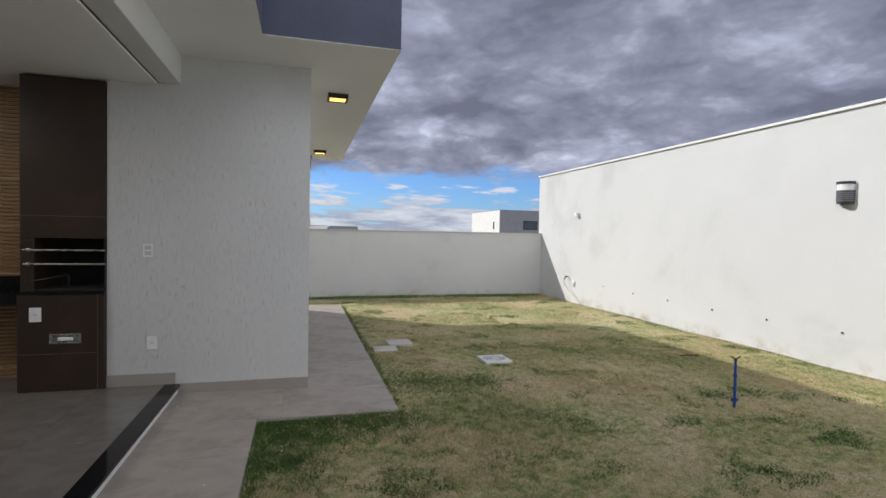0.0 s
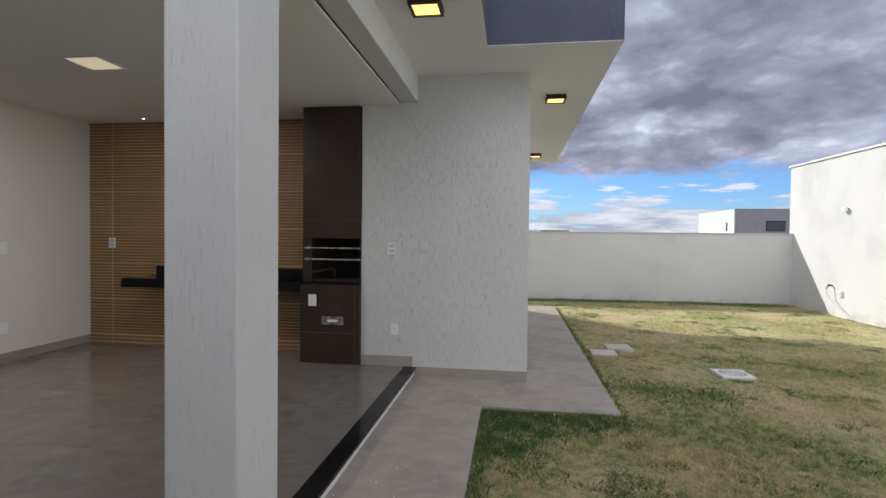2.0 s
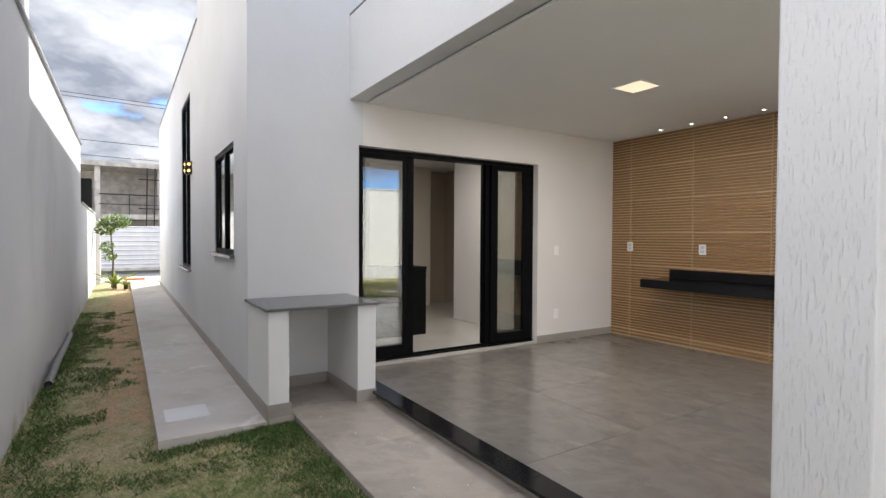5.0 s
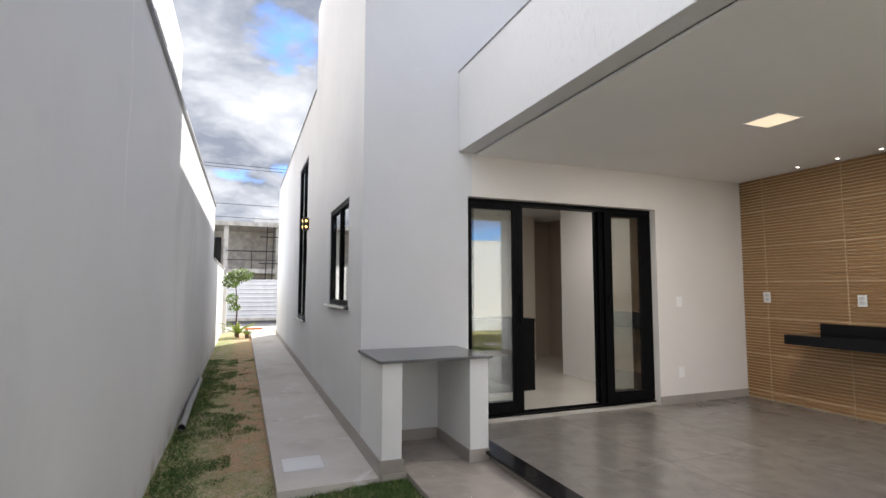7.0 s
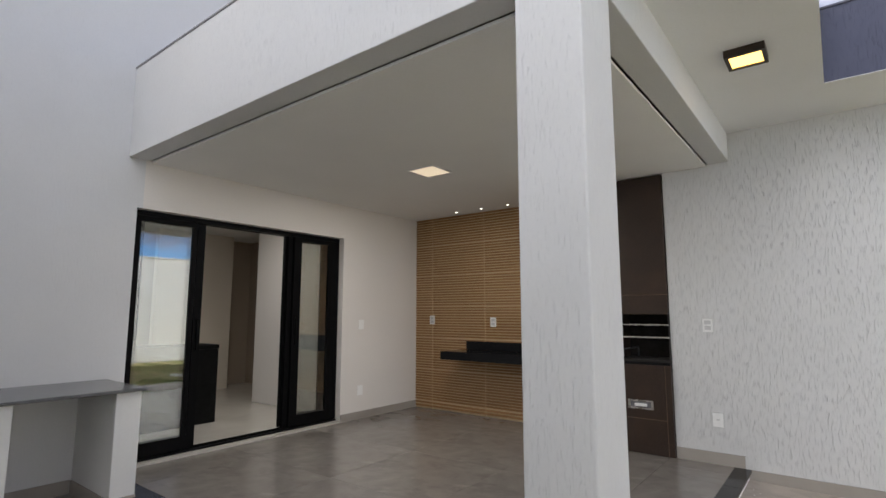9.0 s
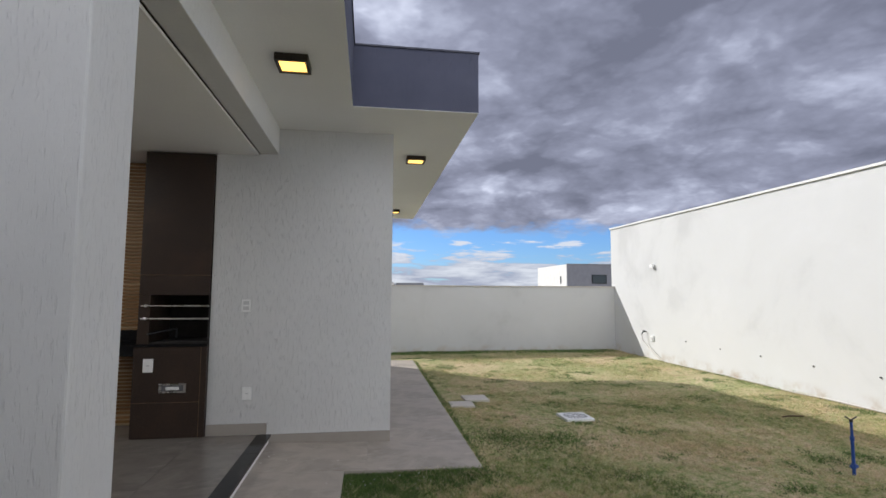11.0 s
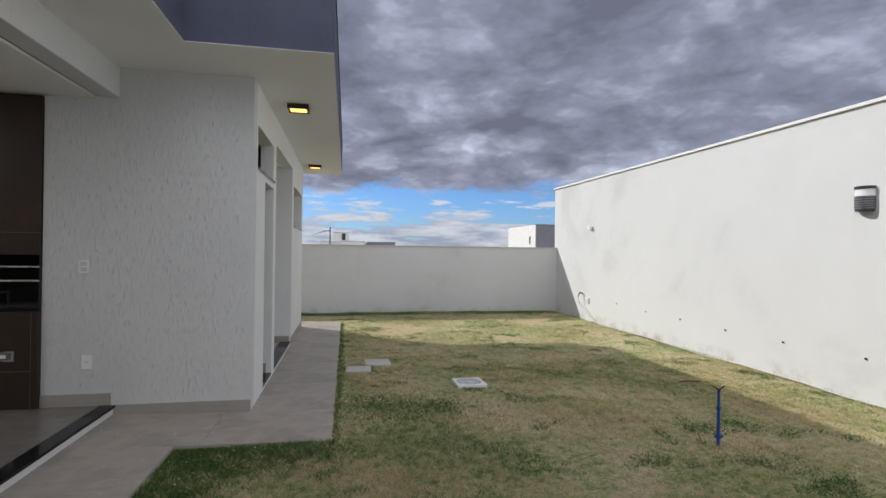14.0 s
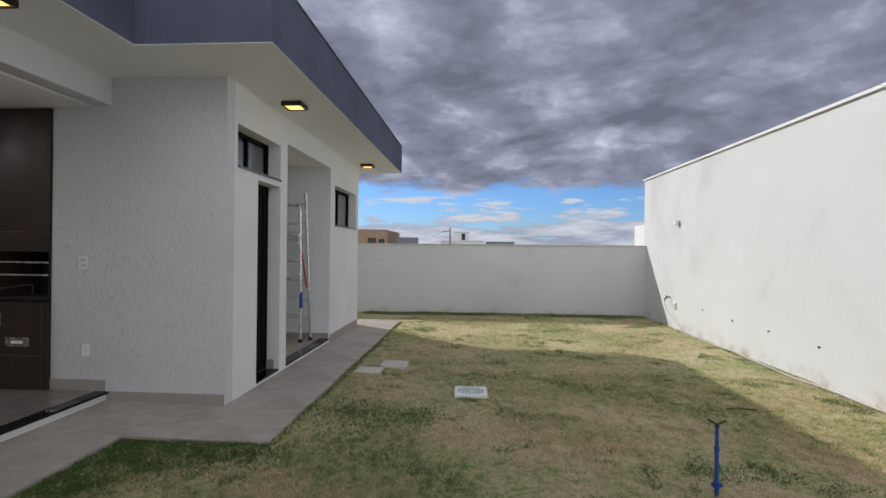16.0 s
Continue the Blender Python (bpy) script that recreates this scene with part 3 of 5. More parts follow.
setting("wall_tower_west", slabs((-8.3, YS + 0.15, 4.6, -8.15, YT + 0.15, 5.9)), "fine", "white textured end of the tall block", "wall")
# unseen walls, added to close the house against stray light
setting("wall_house_west", slabs((-17.1, YS + 0.15, 0, -16.95, 10.27, 4.6)), "fine", "unseen street-side wall added to close the house", "wall")
setting("wall_house_north", slabs((-16.95, 10.12, 0, -1.9, 10.27, 4.6)), "fine", "unseen far side wall added to close the house", "wall")
# unseen slabs, added to stop light leaking into the house
setting("roof_house", slabs((-16.95, YS + 0.15, 4.2, -8.3, 10.12, 4.3), (-8.15, YS + 0.15, 5.5, XD - 0.15, YT + 0.15, 5.6), (-8.3, YT + 0.3, 4.2, -4.9, 10.12, 4.3),
        (-4.9, 5.82, 3.2, -1.9, 10.12, 3.3)), "concrete", "unseen roof slabs added behind the parapets to block light", "roof")
setting("trim_parapet_side", slabs((-17.13, YS - 0.02, 4.6, -8.3, YS + 0.17, 4.62)), "flash", "thin metal flashing on the side parapet", "trim")

# beam, column, soffit
setting("beam_front", slabs((XD, YB, 2.83, XB, YB + 0.17, 3.64), bevel=0.006), "graf", "white textured beam over the front opening", "beam")
setting("trim_beam_front", slabs((XD + 0.002, YB - 0.008, 3.64, XB, YB + 0.19, 3.652)), "flash", "thin grey flashing strip along the beam top", "trim")
setting("beam_side", slabs((XB - 0.175, YB + 0.17, 2.83, XB, YW, 3.2), bevel=0.006), "graf", "white textured beam over the side opening", "beam")
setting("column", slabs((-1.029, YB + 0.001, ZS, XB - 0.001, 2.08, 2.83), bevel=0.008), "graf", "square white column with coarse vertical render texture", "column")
for name, box in (("soffit_patio", (XB, YB - 0.02, ZE, -0.02, 4.395, ZE + 0.004)), ("soffit_corner", (XB, 4.395, ZE, 1.085, YW, ZE + 0.004)),
                  ("soffit_utility", (XW - 0.15, YW, ZE, 1.085, 11.06, ZE + 0.004)), ("soffit_back", (-3.0, 10.27, ZE, XW - 0.15, 11.06, ZE + 0.004))):
    setting(name, slabs(box), "soffit", "off-white textured eaves soffit", "ceiling")
setting("fascia", slabs((-0.06, YB - 0.02, ZE + 0.004, -0.02, 4.395, 3.64), (-0.06, 4.395, ZE + 0.004, 1.045, 4.435, 3.64), (1.045, 4.395, ZE + 0.004, 1.085, 11.06, 3.64), (-3.0, 11.02, ZE + 0.004, 1.045, 11.06, 3.64),
        (XB, YB - 0.02, ZE + 0.004, -0.06, YB - 0.001, 3.64)), "fascia", "slate-grey painted fascia round the flat eaves", "fascia")
setting("trim_fascia", slabs((-0.08, YB - 0.03, 3.64, -0.01, 4.385, 3.655), (-0.08, 4.385, 3.64, 1.02, 4.455, 3.655), (1.02, 4.385, 3.64, 1.094, 11.07, 3.655), (-3.0, 11.0, 3.64, 1.02, 11.07, 3.655)),
        "flash_dark", "dark flashing strip on the fascia", "trim")
# unseen slab, added to block light above the ceiling and soffits
setting("roof_patio", slabs((XD, YB + 0.2, 3.2, XB, 5.82, 3.3), (XB, YB, 3.2, -0.06, 4.435, 3.3), (XB, 4.435, 3.2, 1.045, 5.82, 3.3), (-1.9, 5.82, 3.2, 1.045, 11.02, 3.3)), "concrete", "unseen roof slab added over the patio and utility block to block light", "roof")
setting("ceiling_patio", slabs((XD, YB + 0.185, ZC, XB - 0.19, YT, ZC + 0.02)), "ceil", "smooth white plasterboard ceiling with a shadow gap", "ceiling")

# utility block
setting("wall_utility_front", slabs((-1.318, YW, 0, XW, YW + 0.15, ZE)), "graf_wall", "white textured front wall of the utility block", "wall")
setting("wall_barbecue_return", slabs((-1.318, YW + 0.15, 0, -1.168, YT + 0.15, ZE)), "graf", "wall beside the barbecue", "wall")
setting("wall_utility_side", holed("x", XW, -0.15, YW + 0.15, 10.27, 0.0, ZE, [(5.33, 6.39, 2.31, 2.71), (5.79, 6.40, 0.09, 2.23), (6.61, 8.42, 0.09, 2.78), (8.66, 10.09, 1.90, 2.54)]), "smooth",
        "white utility wall with a door, a laundry opening and two windows", "wall")
setting("wall_utility_back", slabs((-1.9, 10.12, 0, XW - 0.15, 10.27, ZE)), "smooth", "white back wall of the utility block", "wall")
setting("wall_laundry_near", slabs((-1.75, 6.45, 0, XW - 0.15, 6.60, ZE)), "smooth", "white partition beside the laundry", "wall")
setting("wall_laundry_far", slabs((-1.75, 8.42, 0, XW - 0.15, 8.57, ZE)), "smooth", "white partition at the far side of the laundry", "wall")
setting("wall_laundry_back", slabs((-1.9, YT + 0.15, 0, -1.75, 10.12, ZE)), "smooth", "white back wall of the laundry", "wall")
setting("ceiling_utility", slabs((-1.75, YW + 0.15, 2.80, XW - 0.15, 6.45, 2.83), (-1.75, 6.60, 2.80, XW - 0.15, 8.42, 2.83), (-1.75, 8.57, 2.80, XW - 0.15, 10.12, 2.83)), "ceil", "white ceiling of the utility rooms", "ceiling")
setting("floor_utility", slabs((-1.75, YW + 0.15, 0, XW - 0.15, 6.45, 0.10), (-1.75, 6.60, 0, XW - 0.15, 8.42, 0.10), (-1.75, 8.57, 0, XW - 0.15, 10.12, 0.10)), "slab", "greige porcelain floor of the utility rooms", "floor")
setting("wall_tile_backing", slabs((XD - 0.15, YT, 0, -1.318, YT + 0.15, ZE)), "joint", "wall behind the wood-look tiles", "wall")

# boundary walls
def falling(bm):
    """Let the upper edge fall gently towards the near end."""
    for v in bm.verts:
        if v.co.z > 3.0:
            v.co.z += 0.007 * (v.co.y - YR)
    return bm


setting("wall_boundary_right", falling(slabs((XR, YN - 0.15, -0.3, XR + 0.15, YR + 0.15, 3.2))), "bound", "tall white boundary wall with faint stains and patches", "wall")
setting("wall_boundary_back", slabs((-20, YR, -0.3, XR, YR + 0.15, 1.64)), "bound_back", "low off-white rear boundary wall", "wall")
setting("wall_boundary_near", slabs((-12.6, YN - 0.15, -0.3, XR, YN, 3.30)), "bound_near", "tall white neighbouring boundary wall beside the passage", "wall")
setting("wall_boundary_street", slabs((-19.0, YN - 0.15, -0.3, -12.6, YN, 2.14), (-19.3, YN - 0.2, -0.3, -19.0, YN + 0.12, 1.95)), "bound_near", "lower white boundary wall towards the street", "wall")
setting("trim_coping_right", falling(slabs((XR - 0.03, YN - 0.17, 3.2, XR + 0.17, YR + 0.17, 3.235))), "smooth", "thin white coping on the tall wall", "trim")
setting("trim_coping_back", slabs((-20, YR - 0.02, 1.64, XR - 0.001, YR + 0.17, 1.665)), "concrete", "pale coping on the rear wall", "trim")
setting("trim_coping_near", slabs((-12.62, YN - 0.17, 3.30, XR - 0.031, YN + 0.03, 3.33)), "flash", "metal coping on the neighbouring wall", "trim")
setting("trim_coping_street", slabs((-19.0, YN - 0.17, 2.14, -12.62, YN + 0.03, 2.17)), "concrete", "pale coping on the low street wall", "trim")

# kitchen behind the sliding door
setting("floor_kitchen", slabs((-16.9, YS + 0.15, 0.0, XD - 0.15, 5.5, ZD - 0.004)), "white_tile", "polished cream porcelain kitchen floor", "floor")
setting("ceiling_kitchen", slabs((-9.0, YS + 0.15, 2.82, XD - 0.15, 5.5, 2.85), (-16.9, YS + 0.15, 4.0, -9.0, 5.62, 4.1)), "ceil", "white kitchen ceiling", "ceiling")
setting("wall_kitchen_back", slabs((-8.65, 3.6, 0, -8.53, 4.87, 2.82)), "tan", "warm tan wall at the back of the kitchen", "wall")
setting("wall_kitchen_side", slabs((-9.0, 5.5, 0, -7.0, 5.62, 2.82), (-9.12, 4.6, 0, -9.0, 5.62, 2.85), (-16.9, 5.5, 0, -9.12, 5.62, 4.0)), "beige", "brown wall at the end of the kitchen passage", "wall")
setting("wall_kitchen_block", slabs((-7.0, 4.40, ZD - 0.004, XD - 0.15, 5.5, 2.82)), "cream", "cream wall block beside the sliding door", "wall")
island = base("kitchen_island", "matt black kitchen island seen through the open door", "kitchen island", (-6.3, 2.45, ZD - 0.004))
part("body", slabs((-0.28, -0.9, 0.0, 0.24, 0.88, 0.86), bevel=0.003), "island", island).location = (0, 0, 0)
part("worktop", slabs((-0.285, -0.905, 0.862, 0.245, 0.885, 0.91), bevel=0.003), "island", island)

# ---- sliding door ----
door = base("door_1", "black aluminium sliding glass door, standing half open", "sliding door", kind="structure")
XF = XD - 0.085
part("door_frame", slabs((XF - 0.12, 1.857, ZD + 0.03, XF, 1.895, 2.392), (XF - 0.12, 4.195, ZD + 0.03, XF, 4.233, 2.392), (XF - 0.12, 1.895, 2.35, XF, 4.195, 2.392)), "black_alu", door)
part("track", slabs((XF - 0.12, 1.858, ZD + 0.001, XF + 0.02, 4.232, ZD + 0.022), (XF - 0.035, 1.895, ZD + 0.022, XF - 0.03, 4.195, ZD + 0.034), (XF - 0.085, 1.895, ZD + 0.022, XF - 0.08, 4.195, ZD + 0.034)), "black_alu", door)
part("sill", slabs((XF + 0.021, 1.857, ZD + 0.001, XD + 0.012, 4.233, ZD + 0.008), (XD + 0.001, 1.857, ZF + 0.001, XD + 0.012, 4.233, ZD)), "white_tile", door, "narrow pale stone sill")


def door_leaf(y0, y1, x, stiles, handle):
    """One glazed leaf; stiles holds the widths of its two uprights."""
    a, b = stiles
    leaf_ob = part("door_leaf", slabs((x - 0.018, y0, ZD + 0.036, x + 0.018, y0 + a, 2.348), (x - 0.018, y1 - b, ZD + 0.036, x + 0.018, y1, 2.348),
                   (x - 0.018, y0 + a - 0.002, ZD + 0.036, x + 0.018, y1 - b + 0.002, ZD + 0.15), (x - 0.018, y0 + a - 0.002, 2.30, x + 0.018, y1 - b + 0.002, 2.348)), "black_alu", door)
    part("pane", slabs((x - 0.003, y0 + a - 0.006, ZD + 0.145, x + 0.003, y1 - b + 0.006, 2.305)), "door_glass", leaf_ob, "clear reflective glass pane").visible_shadow = False
    if handle:
        part("handle", slabs((x + 0.018, handle - 0.010, 1.12, x + 0.040, handle + 0.010, 1.42), bevel=0.005), "black_alu", leaf_ob, "slim black pull handle")


door_leaf(1.897, 2.445, XF - 0.026, (0.04, 0.04), 0)
door_leaf(1.93, 2.55, XF - 0.070, (0.05, 0.075), 2.515)
door_leaf(3.575, 4.193, XF - 0.020, (0.10, 0.12), 3.615)
door_leaf(3.52, 4.12, XF - 0.060, (0.06, 0.125), 0)
door_leaf(3.50, 4.10, XF - 0.100, (0.06, 0.06), 0)

# ---- side wall windows ----
def side_window(name, x0, x1, z0, z1, label, mullions):
    w = base(name, label, "window", kind="structure")
    y = YS + 0.012
    bars = [(x0 + 0.002, y, z0 + 0.002, x0 + 0.05, y + 0.07, z1 - 0.002), (x1 - 0.05, y, z0 + 0.002, x1 - 0.002, y + 0.07, z1 - 0.002), (x0 + 0.05, y, z0 + 0.002, x1 - 0.05, y + 0.07, z0 + 0.05), (x0 + 0.05, y, z1 - 0.05, x1 - 0.05, y + 0.07, z1 - 0.002)]
    bars += [(c - 0.025, y + 0.005, z0 + 0.05, c + 0.025, y + 0.065, z1 - 0.05) for c in mullions]
    part("window_frame", slabs(*bars), "black_alu", w)
    edges = [x0 + 0.05, *mullions, x1 - 0.05]
    for a, b in zip(edges[:-1], edges[1:]):
        part("pane", slabs((a + 0.01, y + 0.03, z0 + 0.045, b - 0.01, y + 0.036, z1 - 0.045)), "glass", w).visible_shadow = False
    part("window_sill", slabs((x0 - 0.04, YS - 0.05, z0 - 0.035, x1 + 0.04, YS + 0.011, z0 + 0.001), bevel=0.004), "greygran", w, "grey granite sill")
    return w


side_window("window_1", -6.75, -5.52, 1.30, 2.43, "black-framed sliding window with a grey stone sill", [-6.13])
side_window("window_2", -10.65, -9.25, 0.95, 3.80, "tall black-framed window in the side wall", [-9.95])


# ---- utility door, windows ----
def utility_window(name, y0, y1, z0, z1, label):
    w = base(name, label, "window", kind="structure")
    x = XW - 0.195
    mid = (y0 + y1) / 2
    part("window_frame", slabs((x + 0.002, y0 + 0.002, z0 + 0.002, x + 0.05, y0 + 0.04, z1 - 0.002), (x + 0.002, y1 - 0.04, z0 + 0.002, x + 0.05, y1 - 0.002, z1 - 0.002),
         (x + 0.002, y0 + 0.04, z0 + 0.002, x + 0.05, y1 - 0.04, z0 + 0.04), (x + 0.002, y0 + 0.04, z1 - 0.04, x + 0.05, y1 - 0.04, z1 - 0.002), (x + 0.006, mid - 0.02, z0 + 0.04, x + 0.046, mid + 0.02, z1 - 0.04)), "black_alu", w)
    for a, b in ((y0 + 0.04, mid - 0.02), (mid + 0.02, y1 - 0.04)):
        part("pane", slabs((x + 0.02, a - 0.005, z0 + 0.035, x + 0.026, b + 0.005, z1 - 0.035)), "glass", w).visible_shadow = False
    part("window_sill", slabs((x + 0.051, y0 + 0.001, z0 - 0.02, XW + 0.02, y1 - 0.001, z0 + 0.002), bevel=0.003), "greygran", w, "grey stone sill")


utility_window("window_3", 5.33, 6.39, 2.31, 2.71, "small high black-framed window in the utility wall")
utility_window("window_4", 8.66, 10.09, 1.90, 2.54, "black-framed sliding window at the end of the utility wall")
door2 = base("door_2", "black aluminium louvred utility door in a deep reveal", "door", kind="structure")
xx = XW - 0.205
part("door_frame", slabs((xx + 0.002, 5.792, 0.115, xx + 0.06, 5.83, 2.228), (xx + 0.002, 6.36, 0.115, xx + 0.06, 6.398, 2.228), (xx + 0.002, 5.83, 2.19, xx + 0.06, 6.36, 2.228)), "black_alu", door2)
part("door_leaf", slabs((xx + 0.012, 5.832, 0.12, xx + 0.05, 5.90, 2.188), (xx + 0.012, 6.29, 0.12, xx + 0.05, 6.358, 2.188), (xx + 0.012, 5.90, 0.12, xx + 0.05, 6.29, 0.25), (xx + 0.012, 5.90, 2.10, xx + 0.05, 6.29, 2.188), (xx + 0.022, 5.90, 0.25, xx + 0.03, 6.29, 2.10)), "black_alu", door2)
for i in range(40):
    part("slat", slabs((xx + 0.03, 5.90, 0.26 + i * 0.046, xx + 0.042, 6.29, 0.292 + i * 0.046)), "black_alu", door2)
part("handle", slabs((xx + 0.05, 5.85, 1.08, xx + 0.062, 5.885, 1.28), (xx + 0.062, 5.855, 1.16, xx + 0.09, 5.96, 1.18), bevel=0.004), "steel", door2, "steel lever handle")
setting("trim_sill_laundry", slabs((XW - 0.149, 6.612, 0.09, XW - 0.002, 8.418, 0.115), (XW - 0.149, 5.792, 0.09, XW - 0.002, 6.398, 0.113)), "granite", "black granite door sills of the utility rooms", "trim")
setting("baseboard_laundry", slabs((-1.74, 8.408, 0.10, XW - 0.02, 8.42, 0.20), (XW - 0.148, 6.388, 0.113, XW - 0.06, 6.398, 0.22)), "base", "porcelain skirting inside the utility rooms", "baseboard")

# ---- stepladder in the laundry ----
def stepladder():
    lad = base("stepladder", "tall aluminium stepladder with red and blue fittings, standing in the laundry", "ladder", (-0.14, 8.12, 0.10))

    def rail(a, b, w=0.012, d=0.03):
        bm = bmesh.new()
        tube(bm, a, b, 0.02, seg=8)
        return bm
    part("front_rail", rail((0.16, -0.02, 0), (0.16, -0.08, 2.0)), "alu", lad)
    part("front_rail", rail((-0.30, -0.02, 0), (-0.28, -0.08, 2.0)), "alu", lad)
    part("rear_rail", rail((0.25, 0.18, 0), (0.20, 0.03, 2.26)), "alu", lad)
    part("rear_rail", rail((-0.38, 0.18, 0), (-0.33, 0.03, 2.26)), "alu", lad)
    for i in range(7):
        z = 0.16 + i * 0.27
        y = -0.02 - 0.06 * z / 2.0
        part("step", slabs((-0.29, y - 0.045, z - 0.012, 0.15, y + 0.03, z + 0.012), bevel=0.003), "alu", lad, "ribbed aluminium step")
    for i in range(7):
        z = 0.35 + i * 0.29
        y = 0.18 - 0.15 * z / 2.26
        part("rung", tubes(((-0.36, y, z), (0.23, y, z), 0.011)), "alu", lad)
    part("top_platform", slabs((-0.27, -0.10, 1.62, 0.15, 0.05, 1.65), (-0.27, -0.105, 1.52, 0.15, -0.085, 1.65), bevel=0.006), "alu", lad, "pale platform at the top")
    part("hoop", tubes(((0.16, -0.08, 2.0), (0.13, -0.08, 2.05), 0.018), ((0.13, -0.08, 2.05), (0.06, -0.08, 2.07), 0.018), ((0.06, -0.08, 2.07), (-0.18, -0.08, 2.07), 0.018), ((-0.18, -0.08, 2.07), (-0.25, -0.08, 2.05), 0.018), ((-0.25, -0.08, 2.05), (-0.28, -0.08, 2.0), 0.018)), "alu", lad)
    part("brace", tubes(((0.17, -0.05, 1.40), (0.21, 0.10, 0.82), 0.013)), "red", lad, "red folding brace")
    part("clip", slabs((0.15, -0.06, 0.52, 0.19, 0.00, 0.76), bevel=0.006), "blue", lad, "blue plastic clip")
    for x, y in ((0.16, -0.02), (-0.30, -0.02), (0.25, 0.18), (-0.38, 0.18)):
        part("foot", slabs((x - 0.028, y - 0.028, 0.0, x + 0.028, y + 0.028, 0.055), bevel=0.006), "dark", lad, "black rubber foot")


stepladder()


# ---- ceiling lights ----
def led_panel():
    p = base("ceiling_light", "square recessed warm-white LED panel, lit", "ceiling light", (-3.04, 3.68, ZC))
    part("frame", slabs((-0.15, -0.15, -0.008, 0.15, -0.135, -0.0005), (-0.15, 0.135, -0.008, 0.15, 0.15, -0.0005), (-0.15, -0.135, -0.008, -0.135, 0.135, -0.0005), (0.135, -0.135, -0.008, 0.15, 0.135, -0.0005)), "plastic", p)
    part("diffuser", slabs((-0.135, -0.135, -0.005, 0.135, 0.135, -0.0005)), "panel", p, "glowing white diffuser")


led_panel()
# unseen panel, added to brighten the kitchen behind the door
kitchen_fill = copy_thing(bpy.data.objects["ceiling_light"], pose(-5.95, 3.2, 2.82))
tagged(kitchen_fill, "unseen LED panel added to the kitchen ceiling as fill light")


def panel_lamp(x, y, z, watts):
    la = new("panel_lamp", bpy.data.lights.new("panel_lamp", "AREA"))
    la.data.size, la.data.energy, la.data.color = 0.26, watts, (1.0, 0.95, 0.88)
    la.matrix_world = pose(x, y, z - 0.012)


panel_lamp(-3.04, 3.68, ZC, 12)
# fill light at the added kitchen panel
panel_lamp(-5.95, 3.2, 2.82, 6)


def downlight(at):
    p = base("downlight", "tiny round recessed downlight, lit", "downlight", at, "downlights along the tile wall")
    bm = bmesh.new()
    bmesh.ops.create_cone(bm, cap_ends=True, segments=20, radius1=0.025, radius2=0.028, depth=0.006, matrix=pose(0, 0, -0.003))
    part("trim_ring", bm, "plastic", p)
    bm = bmesh.new()
    bmesh.ops.create_cone(bm, cap_ends=True, segments=16, radius1=0.015, radius2=0.015, depth=0.004, matrix=pose(0, 0, -0.007))
    part("lens", bm, "dot", p)
    return p


d0 = downlight((-4.01, 5.43, ZC))
for x in (-3.61, -3.22, -2.83, -2.42):
    copy_thing(d0, pose(x, 5.43, ZC))


def eaves_light(at):
    p = base("eaves_light", "square black surface lamp with a glowing amber diffuser under the eaves", "ceiling lamp", at, "lamps under the eaves")
    part("housing", slabs((-0.11, -0.11, -0.05, 0.11, -0.088, 0), (-0.11, 0.088, -0.05, 0.11, 0.11, 0), (-0.11, -0.088, -0.05, -0.088, 0.088, 0), (0.088, -0.088, -0.05, 0.11, 0.088, 0), (-0.088, -0.088, -0.02, 0.088, 0.088, 0)), "bronze", p)
    part("diffuser", slabs((-0.087, -0.087, -0.042, 0.087, 0.087, -0.021)), "warm", p, "amber glowing diffuser")
    return p


e0 = eaves_light((-0.40, 3.57, ZE))
copy_thing(e0, pose(0.67, 6.0, ZE))
copy_thing(e0, pose(0.61, 9.95, ZE))


# ---- sockets ----
def socket(at, turn, label="white plastic wall socket plate", blank=False):
    p = base("wall_socket", label, "socket", at, "wall sockets")
    p.rotation_euler = (0, 0, radians(turn))
    part("plate", slabs((-0.043, -0.009, -0.06, 0.043, 0, 0.06), bevel=0.003), "plastic", p)
    if blank:
        part("insert", slabs((-0.012, -0.0105, -0.006, 0.012, -0.009, 0.006), bevel=0.001), "plastic_grey", p)
    else:
        for dz in (-0.024, 0.024):
            part("insert", slabs((-0.026, -0.0115, dz - 0.017, 0.026, -0.009, dz + 0.017), bevel=0.001), "plastic_grey", p)
    return p


socket((-1.0, YW, 1.365), 0, "white double socket plate on the textured wall")
socket((-0.965, YW, 0.55), 0, "white cable outlet plate low on the textured wall", True)
socket((-4.56, YT - 0.021, 1.38), 0, "white double socket plate on the wood-look tiles")
socket((-3.56, YT - 0.021, 1.36), 0, "white double socket plate on the wood-look tiles")
socket((-1.82, 5.072, 0.825), 0, "white socket plate on the dark barbecue front", True)
for z in (0.52, 1.33):
    plate = base("wall_socket", "blank painted cover plate on the cream wall", "socket", (XD, 4.55, z), "wall sockets")
    part("plate", slabs((0, -0.043, -0.06, 0.006, 0.043, 0.06), bevel=0.002), "ceil", plate)


